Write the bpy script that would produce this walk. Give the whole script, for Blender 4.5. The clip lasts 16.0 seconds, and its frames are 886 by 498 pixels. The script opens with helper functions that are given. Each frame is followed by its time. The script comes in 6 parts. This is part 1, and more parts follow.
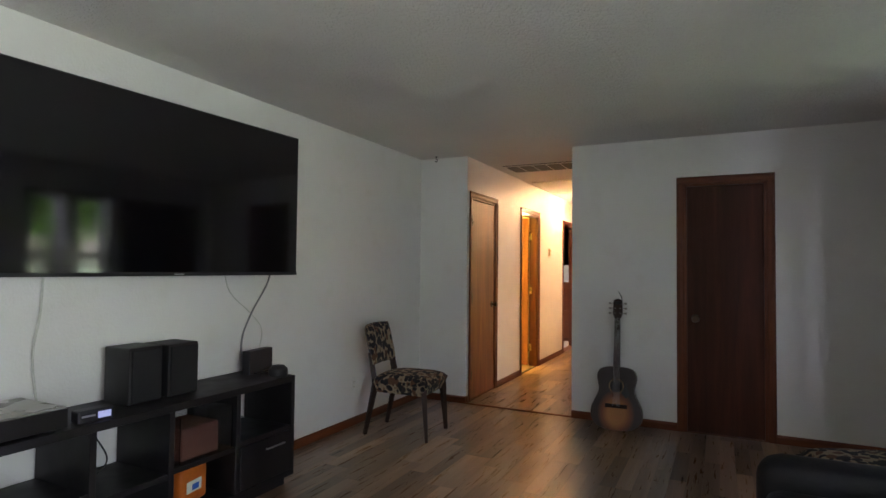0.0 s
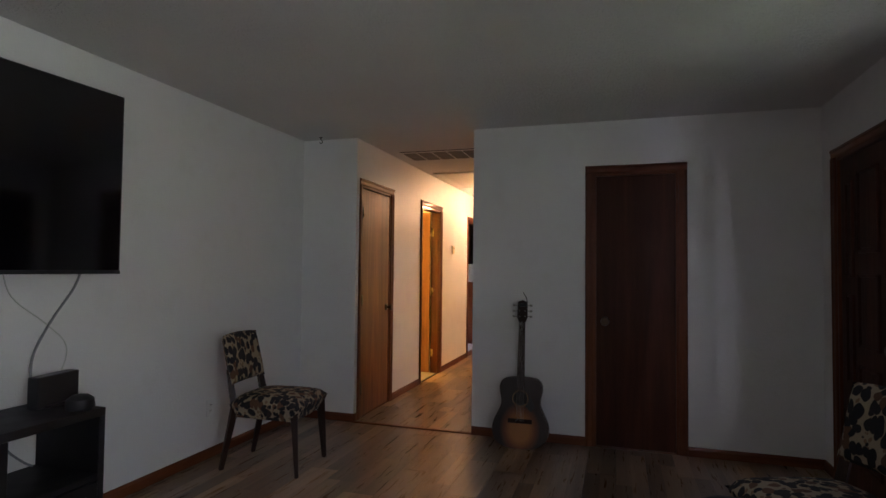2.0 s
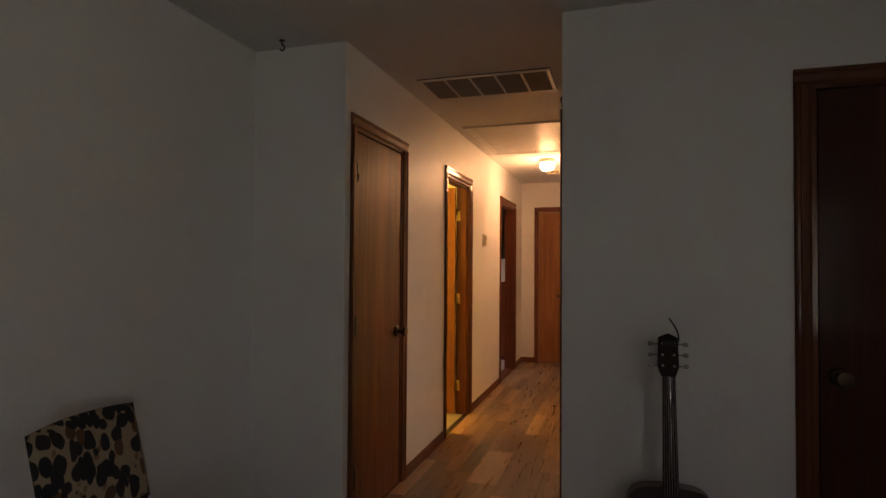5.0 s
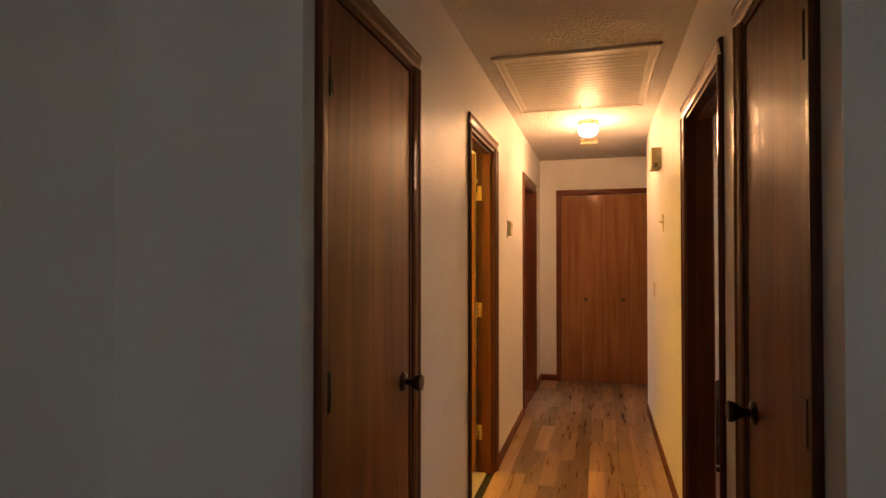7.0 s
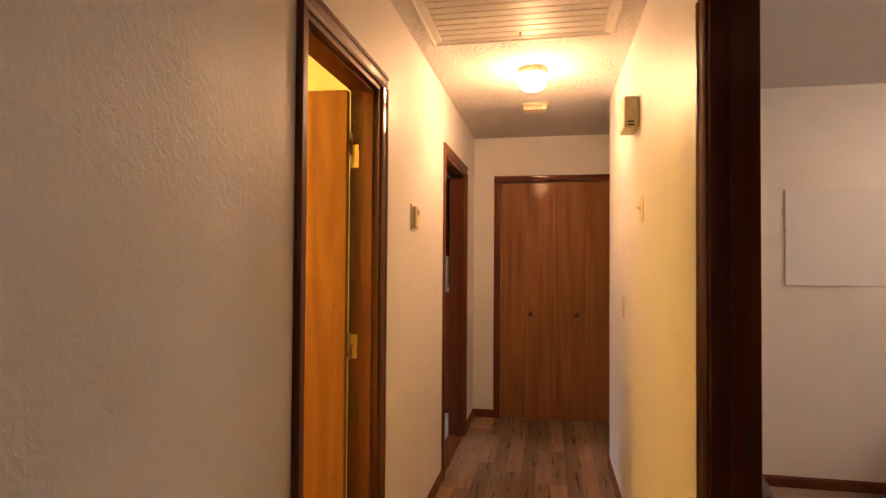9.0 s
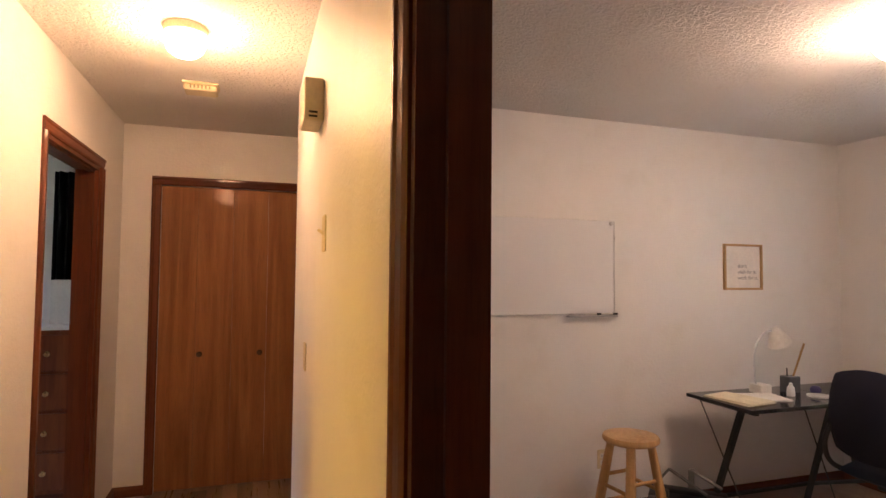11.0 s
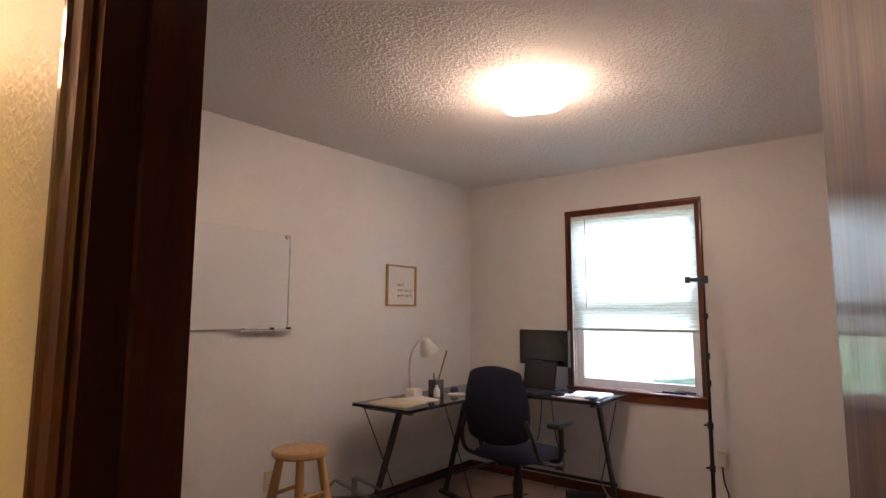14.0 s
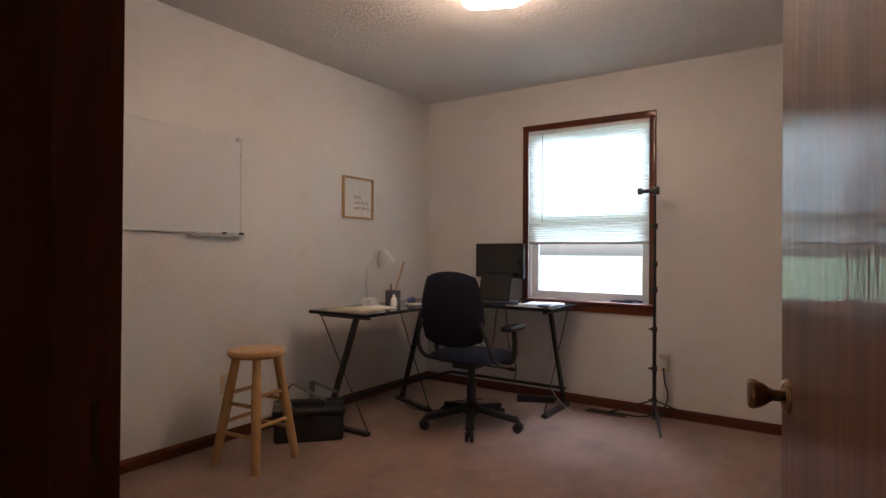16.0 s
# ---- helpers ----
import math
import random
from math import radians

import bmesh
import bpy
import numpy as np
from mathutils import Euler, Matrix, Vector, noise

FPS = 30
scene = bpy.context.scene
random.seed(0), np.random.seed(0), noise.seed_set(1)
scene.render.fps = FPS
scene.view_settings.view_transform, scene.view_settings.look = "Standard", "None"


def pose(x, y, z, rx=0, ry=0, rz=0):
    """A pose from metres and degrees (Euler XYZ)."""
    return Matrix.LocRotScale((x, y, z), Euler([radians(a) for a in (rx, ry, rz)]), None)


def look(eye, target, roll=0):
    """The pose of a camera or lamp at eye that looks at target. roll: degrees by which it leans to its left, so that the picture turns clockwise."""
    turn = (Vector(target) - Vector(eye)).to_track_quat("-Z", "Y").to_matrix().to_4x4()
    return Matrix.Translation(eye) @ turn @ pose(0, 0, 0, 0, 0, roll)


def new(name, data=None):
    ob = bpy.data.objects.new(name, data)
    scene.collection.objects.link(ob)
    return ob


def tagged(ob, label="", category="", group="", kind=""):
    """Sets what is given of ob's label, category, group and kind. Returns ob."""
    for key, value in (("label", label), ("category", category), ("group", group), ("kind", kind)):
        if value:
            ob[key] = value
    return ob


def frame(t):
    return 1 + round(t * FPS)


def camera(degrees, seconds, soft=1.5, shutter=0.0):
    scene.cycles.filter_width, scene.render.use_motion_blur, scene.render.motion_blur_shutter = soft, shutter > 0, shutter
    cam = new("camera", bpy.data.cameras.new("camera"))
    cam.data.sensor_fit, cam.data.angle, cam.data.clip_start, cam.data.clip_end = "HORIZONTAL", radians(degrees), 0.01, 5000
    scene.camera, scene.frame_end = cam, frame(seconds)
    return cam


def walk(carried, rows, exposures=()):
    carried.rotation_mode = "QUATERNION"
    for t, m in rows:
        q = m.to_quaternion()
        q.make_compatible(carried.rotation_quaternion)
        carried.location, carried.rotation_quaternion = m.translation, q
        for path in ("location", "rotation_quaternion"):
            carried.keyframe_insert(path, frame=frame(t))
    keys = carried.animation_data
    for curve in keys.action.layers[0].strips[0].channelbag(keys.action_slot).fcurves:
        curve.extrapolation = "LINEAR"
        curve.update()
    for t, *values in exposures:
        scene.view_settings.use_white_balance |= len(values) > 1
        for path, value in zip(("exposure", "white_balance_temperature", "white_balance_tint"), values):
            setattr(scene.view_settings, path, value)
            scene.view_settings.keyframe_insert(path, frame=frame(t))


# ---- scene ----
cam = camera(76.3, 16.0)
PATH = [
    (0, (0.681, 0.308, 1.323), (-0.204, 2.100, 1.389), 0.6),
    (0.5, (0.676, 0.354, 1.304), (-0.085, 2.203, 1.374), 0.6),
    (1, (0.676, 0.481, 1.309), (0.008, 2.365, 1.380), 0.5),
    (1.5, (0.657, 0.677, 1.309), (0.038, 2.578, 1.381), 0.5),
    (2, (0.585, 0.995, 1.307), (-0.009, 2.904, 1.377), 0.6),
    (2.5, (0.522, 1.318, 1.313), (-0.057, 3.231, 1.376), 0.6),
    (3, (0.451, 1.676, 1.338), (-0.122, 3.591, 1.393), 0.4),
    (3.5, (0.320, 1.979, 1.345), (-0.262, 3.892, 1.396), 0.4),
    (4, (0.119, 2.295, 1.361), (-0.471, 4.205, 1.407), 0.4),
    (4.5, (-0.068, 2.610, 1.341), (-0.661, 4.519, 1.389), 0.4),
    (5, (-0.289, 2.920, 1.347), (-0.887, 4.828, 1.393), 0.4),
    (5.2, (-0.390, 3.041, 1.349), (-0.991, 4.948, 1.393), 0.4),
    (7.3, (-0.937, 4.486, 1.351), (-1.454, 6.418, 1.381), 0.1),
    (7.5, (-0.933, 4.632, 1.325), (-1.435, 6.568, 1.364), 0.2),
    (8, (-0.937, 4.986, 1.346), (-1.401, 6.931, 1.383), 0.0),
    (8.2, (-0.940, 5.137, 1.339), (-1.393, 7.084, 1.373), 0.1),
    (10.3, (-0.820, 6.285, 1.415), (-0.673, 8.279, 1.475), 0.3),
    (10.5, (-0.797, 6.340, 1.425), (-0.508, 8.318, 1.487), 0.3),
    (11, (-0.730, 6.442, 1.458), (-0.100, 8.338, 1.545), 0.5),
    (11.5, (-0.732, 6.485, 1.476), (0.195, 8.252, 1.608), 0.4),
    (12, (-0.758, 6.492, 1.470), (0.394, 8.119, 1.636), 0.4),
    (12.5, (-0.778, 6.494, 1.450), (0.540, 7.984, 1.650), 0.1),
    (13, (-0.779, 6.492, 1.425), (0.651, 7.873, 1.645), 0.2),
    (13.5, (-0.778, 6.510, 1.384), (0.731, 7.804, 1.606), 0.2),
    (14, (-0.753, 6.534, 1.312), (0.806, 7.766, 1.539), 0.2),
    (14.5, (-0.738, 6.536, 1.259), (0.854, 7.727, 1.478), 0.3),
    (15, (-0.734, 6.556, 1.201), (0.887, 7.710, 1.398), 0.3),
    (15.5, (-0.722, 6.546, 1.152), (0.918, 7.684, 1.274), 0.3),
    (16, (-0.727, 6.546, 1.116), (0.930, 7.665, 1.129), 0.4),
]
EXPOSURES = [(0.0, 3.5, 6400, 25), (1.0, 3.1, 6300, 28), (2.0, 2.82, 6300, 31), (3.5, 2.42, 6600, 34), (5.0, 2.1, 7400, 36), (8.0, 2.45, 7500, 31), (10.3, 2.35, 6200, 31), (11.0, 2.35, 6200, 29), (12.5, 2.04, 5850, 26), (14.5, 1.88, 5800, 24), (16.0, 1.67, 5750, 22)]
walk(cam, [(t, look(eye, target, roll)) for t, eye, target, roll in PATH], EXPOSURES)

# ---- light ----
world = bpy.data.worlds.new("sky_world")
scene.world = world
world.use_nodes = True
wn = world.node_tree
sky = wn.nodes.new("ShaderNodeTexSky")
sky.sky_type = 'NISHITA'
sky.sun_disc = False
sky.sun_elevation = radians(60)
sky.sun_rotation = radians(239)
sky.air_density, sky.dust_density = 1.2, 2.5
wn.links.new(sky.outputs[0], wn.nodes["Background"].inputs[0])
wn.nodes["Background"].inputs[1].default_value = 0.14


def lamp(name, kind, place, energy, color, size=0.1, target=None, size_y=None):
    data = bpy.data.lights.new(name, kind)
    data.energy, data.color = energy, color
    if kind == 'AREA':
        data.shape = 'RECTANGLE'
        data.size, data.size_y = size, size_y or size
    elif kind == 'SUN':
        data.angle = size
    else:
        data.shadow_soft_size = size
    ob = new(name, data)
    ob.matrix_world = look(place, target) if target else pose(*place)
    return ob


lamp("sun", 'SUN', (-10, -6, 20), 5.0, (1.0, 0.95, 0.87), radians(0.6), (0, 0, 0))
lamp("hall_bulb", 'POINT', (-1.014, 8.864, 2.20), 3.1, (1.0, 0.55, 0.24), 0.07)
lamp("office_bulb", 'POINT', (1.64, 7.87, 2.12), 3.5, (1.0, 0.66, 0.40), 0.09)
lamp("bath_bulb", 'POINT', (-2.75, 6.9, 2.15), 13.0, (1.0, 0.58, 0.07), 0.1)
# daylight lamps; office and bedroom: open sky above the windows, beyond the glass
# added low beside the windows to brighten the wall right of the closet
lamp("living_window_fill", 'AREA', (2.50, 1.80, 1.65), 12, (0.82, 0.87, 1.0), 0.8, (1.75, 3.75, 1.35), 1.2)
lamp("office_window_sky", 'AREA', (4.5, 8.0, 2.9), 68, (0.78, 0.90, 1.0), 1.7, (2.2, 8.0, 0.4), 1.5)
# in the unseen front window's opening, tilted up for lawn bounce
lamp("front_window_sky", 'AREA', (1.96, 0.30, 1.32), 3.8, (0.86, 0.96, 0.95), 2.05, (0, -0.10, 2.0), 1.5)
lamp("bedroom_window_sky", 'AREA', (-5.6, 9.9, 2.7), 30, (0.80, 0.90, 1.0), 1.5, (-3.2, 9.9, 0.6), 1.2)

# ---- materials ----


def _tree(name):
    m = bpy.data.materials.new(name)
    m.use_nodes = True
    nt = m.node_tree
    return m, nt, nt.nodes["Principled BSDF"]


def _node(nt, kind, **values):
    n = nt.nodes.new(kind)
    for key, value in values.items():
        n.inputs[key.replace("_", " ")].default_value = value
    return n


def _coords(nt, scale=(1, 1, 1), world=False):
    mapping = nt.nodes.new("ShaderNodeMapping")
    mapping.inputs["Scale"].default_value = scale
    if world:
        nt.links.new(nt.nodes.new("ShaderNodeNewGeometry").outputs["Position"], mapping.inputs["Vector"])
    else:
        nt.links.new(nt.nodes.new("ShaderNodeTexCoord").outputs["Object"], mapping.inputs["Vector"])
    return mapping.outputs[0]


def _ramp(nt, fac, stops):
    r = nt.nodes.new("ShaderNodeValToRGB")
    while len(r.color_ramp.elements) < len(stops):
        r.color_ramp.elements.new(0.5)
    for e, (p, c) in zip(r.color_ramp.elements, stops):
        e.position, e.color = p, (*c, 1)
    nt.links.new(fac, r.inputs[0])
    return r.outputs[0]


def _mix(nt, fac, a, b, blend='MIX'):
    m = nt.nodes.new("ShaderNodeMix")
    m.data_type, m.blend_type = 'RGBA', blend
    for socket, value in ((m.inputs[0], fac), (m.inputs[6], a), (m.inputs[7], b)):
        if isinstance(value, (float, int)):
            socket.default_value = value
        elif isinstance(value, tuple):
            socket.default_value = (*value, 1)
        else:
            nt.links.new(value, socket)
    return m.outputs[2]


def _bump(nt, bsdf, height, strength, distance):
    b = nt.nodes.new("ShaderNodeBump")
    b.inputs["Strength"].default_value, b.inputs["Distance"].default_value = strength, distance
    nt.links.new(height, b.inputs["Height"])
    nt.links.new(b.outputs[0], bsdf.inputs["Normal"])


def plain(name, color, rough=0.5, metal=0.0, vary=0.12, scale=8.0, bump=0.0, grain=60.0, coat=0.0, speck=0.12):
    """A surface of one colour with stains at one scale and grain at another."""
    m, nt, b = _tree(name)
    co = _coords(nt)
    big, small = _node(nt, "ShaderNodeTexNoise", Scale=scale, Detail=4.0), _node(nt, "ShaderNodeTexNoise", Scale=grain, Detail=3.0)
    for n in (big, small):
        nt.links.new(co, n.inputs["Vector"])
    lo, hi = tuple(c * (1 - vary) for c in color), tuple(min(1, c * (1 + vary)) for c in color)
    c1 = _ramp(nt, big.outputs[0], [(0.3, lo), (0.7, hi)])
    c2 = _ramp(nt, small.outputs[0], [(0.25, (1 - speck,) * 3), (0.75, (1.0,) * 3)])
    nt.links.new(_mix(nt, 1.0, c1, c2, 'MULTIPLY'), b.inputs["Base Color"])
    r = _ramp(nt, big.outputs[0], [(0.3, (max(0, rough - 0.06),) * 3), (0.7, (min(1, rough + 0.08),) * 3)])
    nt.links.new(r, b.inputs["Roughness"])
    b.inputs["Metallic"].default_value = metal
    b.inputs["Coat Weight"].default_value = coat
    if bump:
        _bump(nt, b, small.outputs[0], bump, 0.004)
    return m


def wood(name, dark, light, rough=0.35, axis=2, coat=0.25, ring=1.0, per_piece=False, gloss_ripple=0.06, streak=0.72):
    """Stained veneer: long grain along one axis, cloudy figure, fine pores."""
    m, nt, b = _tree(name)
    stretch = [9.0, 9.0, 9.0]
    stretch[axis] = 0.55
    co = _coords(nt, tuple(stretch))
    if per_piece:
        info, add = nt.nodes.new("ShaderNodeObjectInfo"), nt.nodes.new("ShaderNodeVectorMath")
        mul = nt.nodes.new("ShaderNodeMath")
        mul.operation = 'MULTIPLY'
        mul.inputs[1].default_value = 90.0
        nt.links.new(info.outputs["Random"], mul.inputs[0])
        nt.links.new(co, add.inputs[0])
        nt.links.new(mul.outputs[0], add.inputs[1])
        co = add.outputs[0]
    fig = _node(nt, "ShaderNodeTexNoise", Scale=0.8 * ring, Detail=3.0, Distortion=1.6)
    grain = _node(nt, "ShaderNodeTexNoise", Scale=6.0, Detail=6.0, Roughness=0.65)
    pore = _node(nt, "ShaderNodeTexNoise", Scale=26.0, Detail=2.0)
    for n in (fig, grain, pore):
        nt.links.new(co, n.inputs["Vector"])
    c = _ramp(nt, fig.outputs[0], [(0.25, dark), (0.75, light)])
    g = _ramp(nt, grain.outputs[0], [(0.3, (streak,) * 3), (0.65, (1.0,) * 3)])
    c = _mix(nt, 0.75, c, g, 'MULTIPLY')
    p = _ramp(nt, pore.outputs[0], [(0.32, (1.0 if per_piece else 0.7,) * 3), (0.45, (1.0,) * 3)])
    c = _mix(nt, 0.5, c, p, 'MULTIPLY')
    if per_piece:
        tone = _ramp(nt, info.outputs["Random"], [(0.0, (0.72, 0.71, 0.72)), (0.35, (0.84, 0.82, 0.81)), (0.7, (0.98, 0.95, 0.92)), (1.0, (1.18, 1.14, 1.08))])
        c = _mix(nt, 1.0, c, tone, 'MULTIPLY')
        # narrow staves printed on each plank
        sep = nt.nodes.new("ShaderNodeVectorMath")
        sep.operation = 'MULTIPLY'
        sep.inputs[1].default_value = (1 / 0.095, 1 / 0.61, 0)
        nt.links.new(nt.nodes.new("ShaderNodeTexCoord").outputs["Object"], sep.inputs[0])
        snap = nt.nodes.new("ShaderNodeVectorMath")
        snap.operation = 'FLOOR'
        nt.links.new(sep.outputs[0], snap.inputs[0])
        seeded = nt.nodes.new("ShaderNodeVectorMath")
        nt.links.new(snap.outputs[0], seeded.inputs[0])
        nt.links.new(mul.outputs[0], seeded.inputs[1])
        white = nt.nodes.new("ShaderNodeTexWhiteNoise")
        nt.links.new(seeded.outputs[0], white.inputs["Vector"])
        c = _mix(nt, 1.0, c, _ramp(nt, white.outputs["Value"], [(0.0, (0.52, 0.50, 0.48)), (0.45, (0.78, 0.75, 0.72)), (0.8, (1.08, 1.05, 1.00)), (1.0, (1.40, 1.36, 1.28))]), 'MULTIPLY')
    nt.links.new(c, b.inputs["Base Color"])
    r = _ramp(nt, grain.outputs[0], [(0.3, (rough + 0.1,) * 3), (0.7, (rough,) * 3)])
    nt.links.new(r, b.inputs["Roughness"])
    b.inputs["Coat Weight"].default_value, b.inputs["Coat Roughness"].default_value = coat, 0.09
    _bump(nt, b, grain.outputs[0], gloss_ripple, 0.002)
    ripple = nt.nodes.new("ShaderNodeBump")
    ripple.inputs["Strength"].default_value, ripple.inputs["Distance"].default_value = 0.35 * gloss_ripple / 0.1, 0.004
    b.inputs["Specular IOR Level"].default_value = 0.5 if per_piece else 0.2
    # short waves in the varnish
    peel = _node(nt, "ShaderNodeTexNoise", Scale=1.0, Detail=2.0)
    waves = [75.0, 75.0, 75.0]
    waves[axis] = 14.0
    nt.links.new(_coords(nt, tuple(waves)), peel.inputs["Vector"])
    nt.links.new(_mix(nt, 0.35, fig.outputs[1], peel.outputs[1]), ripple.inputs["Height"])
    if not per_piece:
        nt.links.new(ripple.outputs[0], b.inputs["Coat Normal"])
    return m


def wall_paint(name, color, bump=0.25, scale=55.0, rough=0.5):
    """Rolled paint over a light plaster texture."""
    m, nt, b = _tree(name)
    co = _coords(nt, world=True)
    tex, big = _node(nt, "ShaderNodeTexNoise", Scale=scale, Detail=3.0, Roughness=0.55, Distortion=0.6), _node(nt, "ShaderNodeTexNoise", Scale=1.3, Detail=4.0)
    smudge = _node(nt, "ShaderNodeTexNoise", Scale=5.0, Detail=5.0)
    for n in (tex, big, smudge):
        nt.links.new(co, n.inputs["Vector"])
    c = _ramp(nt, big.outputs[0], [(0.3, tuple(v * 0.94 for v in color)), (0.7, color)])
    s = _ramp(nt, smudge.outputs[0], [(0.2, (0.95, 0.94, 0.92)), (0.45, (1, 1, 1))])
    nt.links.new(_mix(nt, 1.0, c, s, 'MULTIPLY'), b.inputs["Base Color"])
    b.inputs["Roughness"].default_value = rough
    h = _ramp(nt, tex.outputs[0], [(0.42, (0, 0, 0)), (0.62, (1, 1, 1))])
    _bump(nt, b, h, bump, 0.004)
    return m


def ceiling_paint(name, color):
    """Sprayed knock-down ceiling texture: raised blobs of uneven size."""
    m, nt, b = _tree(name)
    co = _coords(nt, world=True)
    v = _node(nt, "ShaderNodeTexNoise", Scale=46.0, Detail=2.0, Distortion=0.9)
    n = _node(nt, "ShaderNodeTexNoise", Scale=110.0, Detail=2.0)
    big = _node(nt, "ShaderNodeTexNoise", Scale=1.1, Detail=3.0)
    for t in (v, n, big):
        nt.links.new(co, t.inputs["Vector"])
    h = _ramp(nt, v.outputs[0], [(0.44, (0, 0, 0)), (0.58, (1, 1, 1))])
    h = _mix(nt, 0.25, h, n.outputs[1])
    c = _ramp(nt, big.outputs[0], [(0.3, tuple(x * 0.93 for x in color)), (0.7, color)])
    nt.links.new(c, b.inputs["Base Color"])
    b.inputs["Roughness"].default_value = 0.85
    _bump(nt, b, h, 0.75, 0.009)
    return m


def carpet(name, color):
    m, nt, b = _tree(name)
    co = _coords(nt, world=True)
    pile, clump, wear = (_node(nt, "ShaderNodeTexNoise", Scale=s, Detail=d) for s, d in ((420.0, 2.0), (17.0, 5.0), (2.6, 5.0)))
    for n in (pile, clump, wear):
        nt.links.new(co, n.inputs["Vector"])
    c = _ramp(nt, wear.outputs[0], [(0.3, tuple(v * 0.66 for v in color)), (0.5, color), (0.75, tuple(v * 1.16 for v in color))])
    c = _mix(nt, 0.6, c, _ramp(nt, clump.outputs[0], [(0.3, (0.7,) * 3), (0.7, (1.1,) * 3)]), 'MULTIPLY')
    c = _mix(nt, 0.6, c, _ramp(nt, pile.outputs[0], [(0.3, (0.6,) * 3), (0.7, (1.1,) * 3)]), 'MULTIPLY')
    nt.links.new(c, b.inputs["Base Color"])
    b.inputs["Roughness"].default_value = 1.0
    b.inputs["Sheen Weight"].default_value = 0.3
    _bump(nt, b, _mix(nt, 0.5, pile.outputs[1], clump.outputs[1]), 0.8, 0.012)
    return m


def leaf_print(name):
    """Cream upholstery printed with black and brown leaves."""
    m, nt, b = _tree(name)
    co = _coords(nt, (1.0, 1.0, 0.72))
    noise_n = _node(nt, "ShaderNodeTexNoise", Scale=9.0, Detail=2.0)
    nt.links.new(co, noise_n.inputs["Vector"])
    warp = nt.nodes.new("ShaderNodeMix")
    warp.data_type = 'VECTOR'
    warp.inputs[0].default_value = 0.06
    nt.links.new(co, warp.inputs[4])
    nt.links.new(noise_n.outputs[1], warp.inputs[5])
    cells = []
    for scale, seed in ((30.0, 0.0), (37.0, 3.7)):
        v = _node(nt, "ShaderNodeTexVoronoi", Scale=scale, Randomness=0.9)
        off = nt.nodes.new("ShaderNodeVectorMath")
        off.inputs[1].default_value = (seed, seed, seed)
        nt.links.new(warp.outputs[1], off.inputs[0])
        nt.links.new(off.outputs[0], v.inputs["Vector"])
        cells.append(v)
    cream = (0.34, 0.27, 0.18)
    tone1 = _ramp(nt, cells[0].outputs["Color"], [(0.35, (0.012, 0.012, 0.016)), (0.72, (0.02, 0.018, 0.02)), (0.76, (0.13, 0.06, 0.03))])
    m1 = _ramp(nt, cells[0].outputs["Distance"], [(0.56, (1, 1, 1)), (0.60, (0, 0, 0))])
    m2 = _ramp(nt, cells[1].outputs["Distance"], [(0.26, (1, 1, 1)), (0.30, (0, 0, 0))])
    c = _mix(nt, m2, cream, (0.22, 0.13, 0.07))
    c = _mix(nt, m1, c, tone1)
    weave = _node(nt, "ShaderNodeTexNoise", Scale=260.0, Detail=2.0)
    nt.links.new(co, weave.inputs["Vector"])
    c = _mix(nt, 0.5, c, _ramp(nt, weave.outputs[0], [(0.3, (0.7,) * 3), (0.7, (1.05,) * 3)]), 'MULTIPLY')
    nt.links.new(c, b.inputs["Base Color"])
    b.inputs["Roughness"].default_value = 0.9
    _bump(nt, b, weave.outputs[0], 0.3, 0.002)
    return m


def glow(name, color, strength):
    m, nt, b = _tree(name)
    b.inputs["Base Color"].default_value = (0.9, 0.88, 0.82, 1)
    b.inputs["Emission Color"].default_value = (*color, 1)
    b.inputs["Emission Strength"].default_value = strength
    b.inputs["Roughness"].default_value = 0.3
    return m


def glass(name, color=(1, 1, 1), rough=0.0):
    m, nt, b = _tree(name)
    b.inputs["Base Color"].default_value = (*color, 1)
    b.inputs["Transmission Weight"].default_value = 1.0
    b.inputs["Roughness"].default_value = rough
    b.inputs["IOR"].default_value = 1.45
    return m


def translucent(name, color, amount=0.6):
    m, nt, b = _tree(name)
    tr = nt.nodes.new("ShaderNodeBsdfTranslucent")
    tr.inputs[0].default_value = (*color, 1)
    b.inputs["Base Color"].default_value = (*color, 1)
    b.inputs["Roughness"].default_value = 0.6
    mx = nt.nodes.new("ShaderNodeMixShader")
    mx.inputs[0].default_value = amount
    nt.links.new(b.outputs[0], mx.inputs[1])
    nt.links.new(tr.outputs[0], mx.inputs[2])
    nt.links.new(mx.outputs[0], nt.nodes["Material Output"].inputs[0])
    return m


M_WALL = wall_paint("white_wall_paint", (0.80, 0.79, 0.77), 0.17, rough=0.42)
M_CEIL = ceiling_paint("textured_ceiling_paint", (0.78, 0.77, 0.75))
M_DOOR = wood("stained_birch_door", (0.11, 0.027, 0.010), (0.235, 0.070, 0.022), 0.40, 2, 0.32, 1.8, gloss_ripple=0.10, streak=0.88)
M_DOOR_DARK = wood("dark_stained_door", (0.045, 0.013, 0.007), (0.095, 0.028, 0.012), 0.5, 2, 0.06, gloss_ripple=0.10)
# lighter copy of the hall door stain; lamplight painted into the colour
M_BIFOLD = wood("lamplit_birch_door", (0.22, 0.090, 0.034), (0.40, 0.180, 0.070), 0.46, 2, 0.12, 1.4, streak=0.9)
M_DOOR_GLOSS = wood("polished_birch_door", (0.14, 0.058, 0.028), (0.25, 0.112, 0.054), 0.45, 2, 0.4, gloss_ripple=0.30)
M_DOOR_GLOSS.node_tree.nodes["Principled BSDF"].inputs["Coat Roughness"].default_value = 0.045
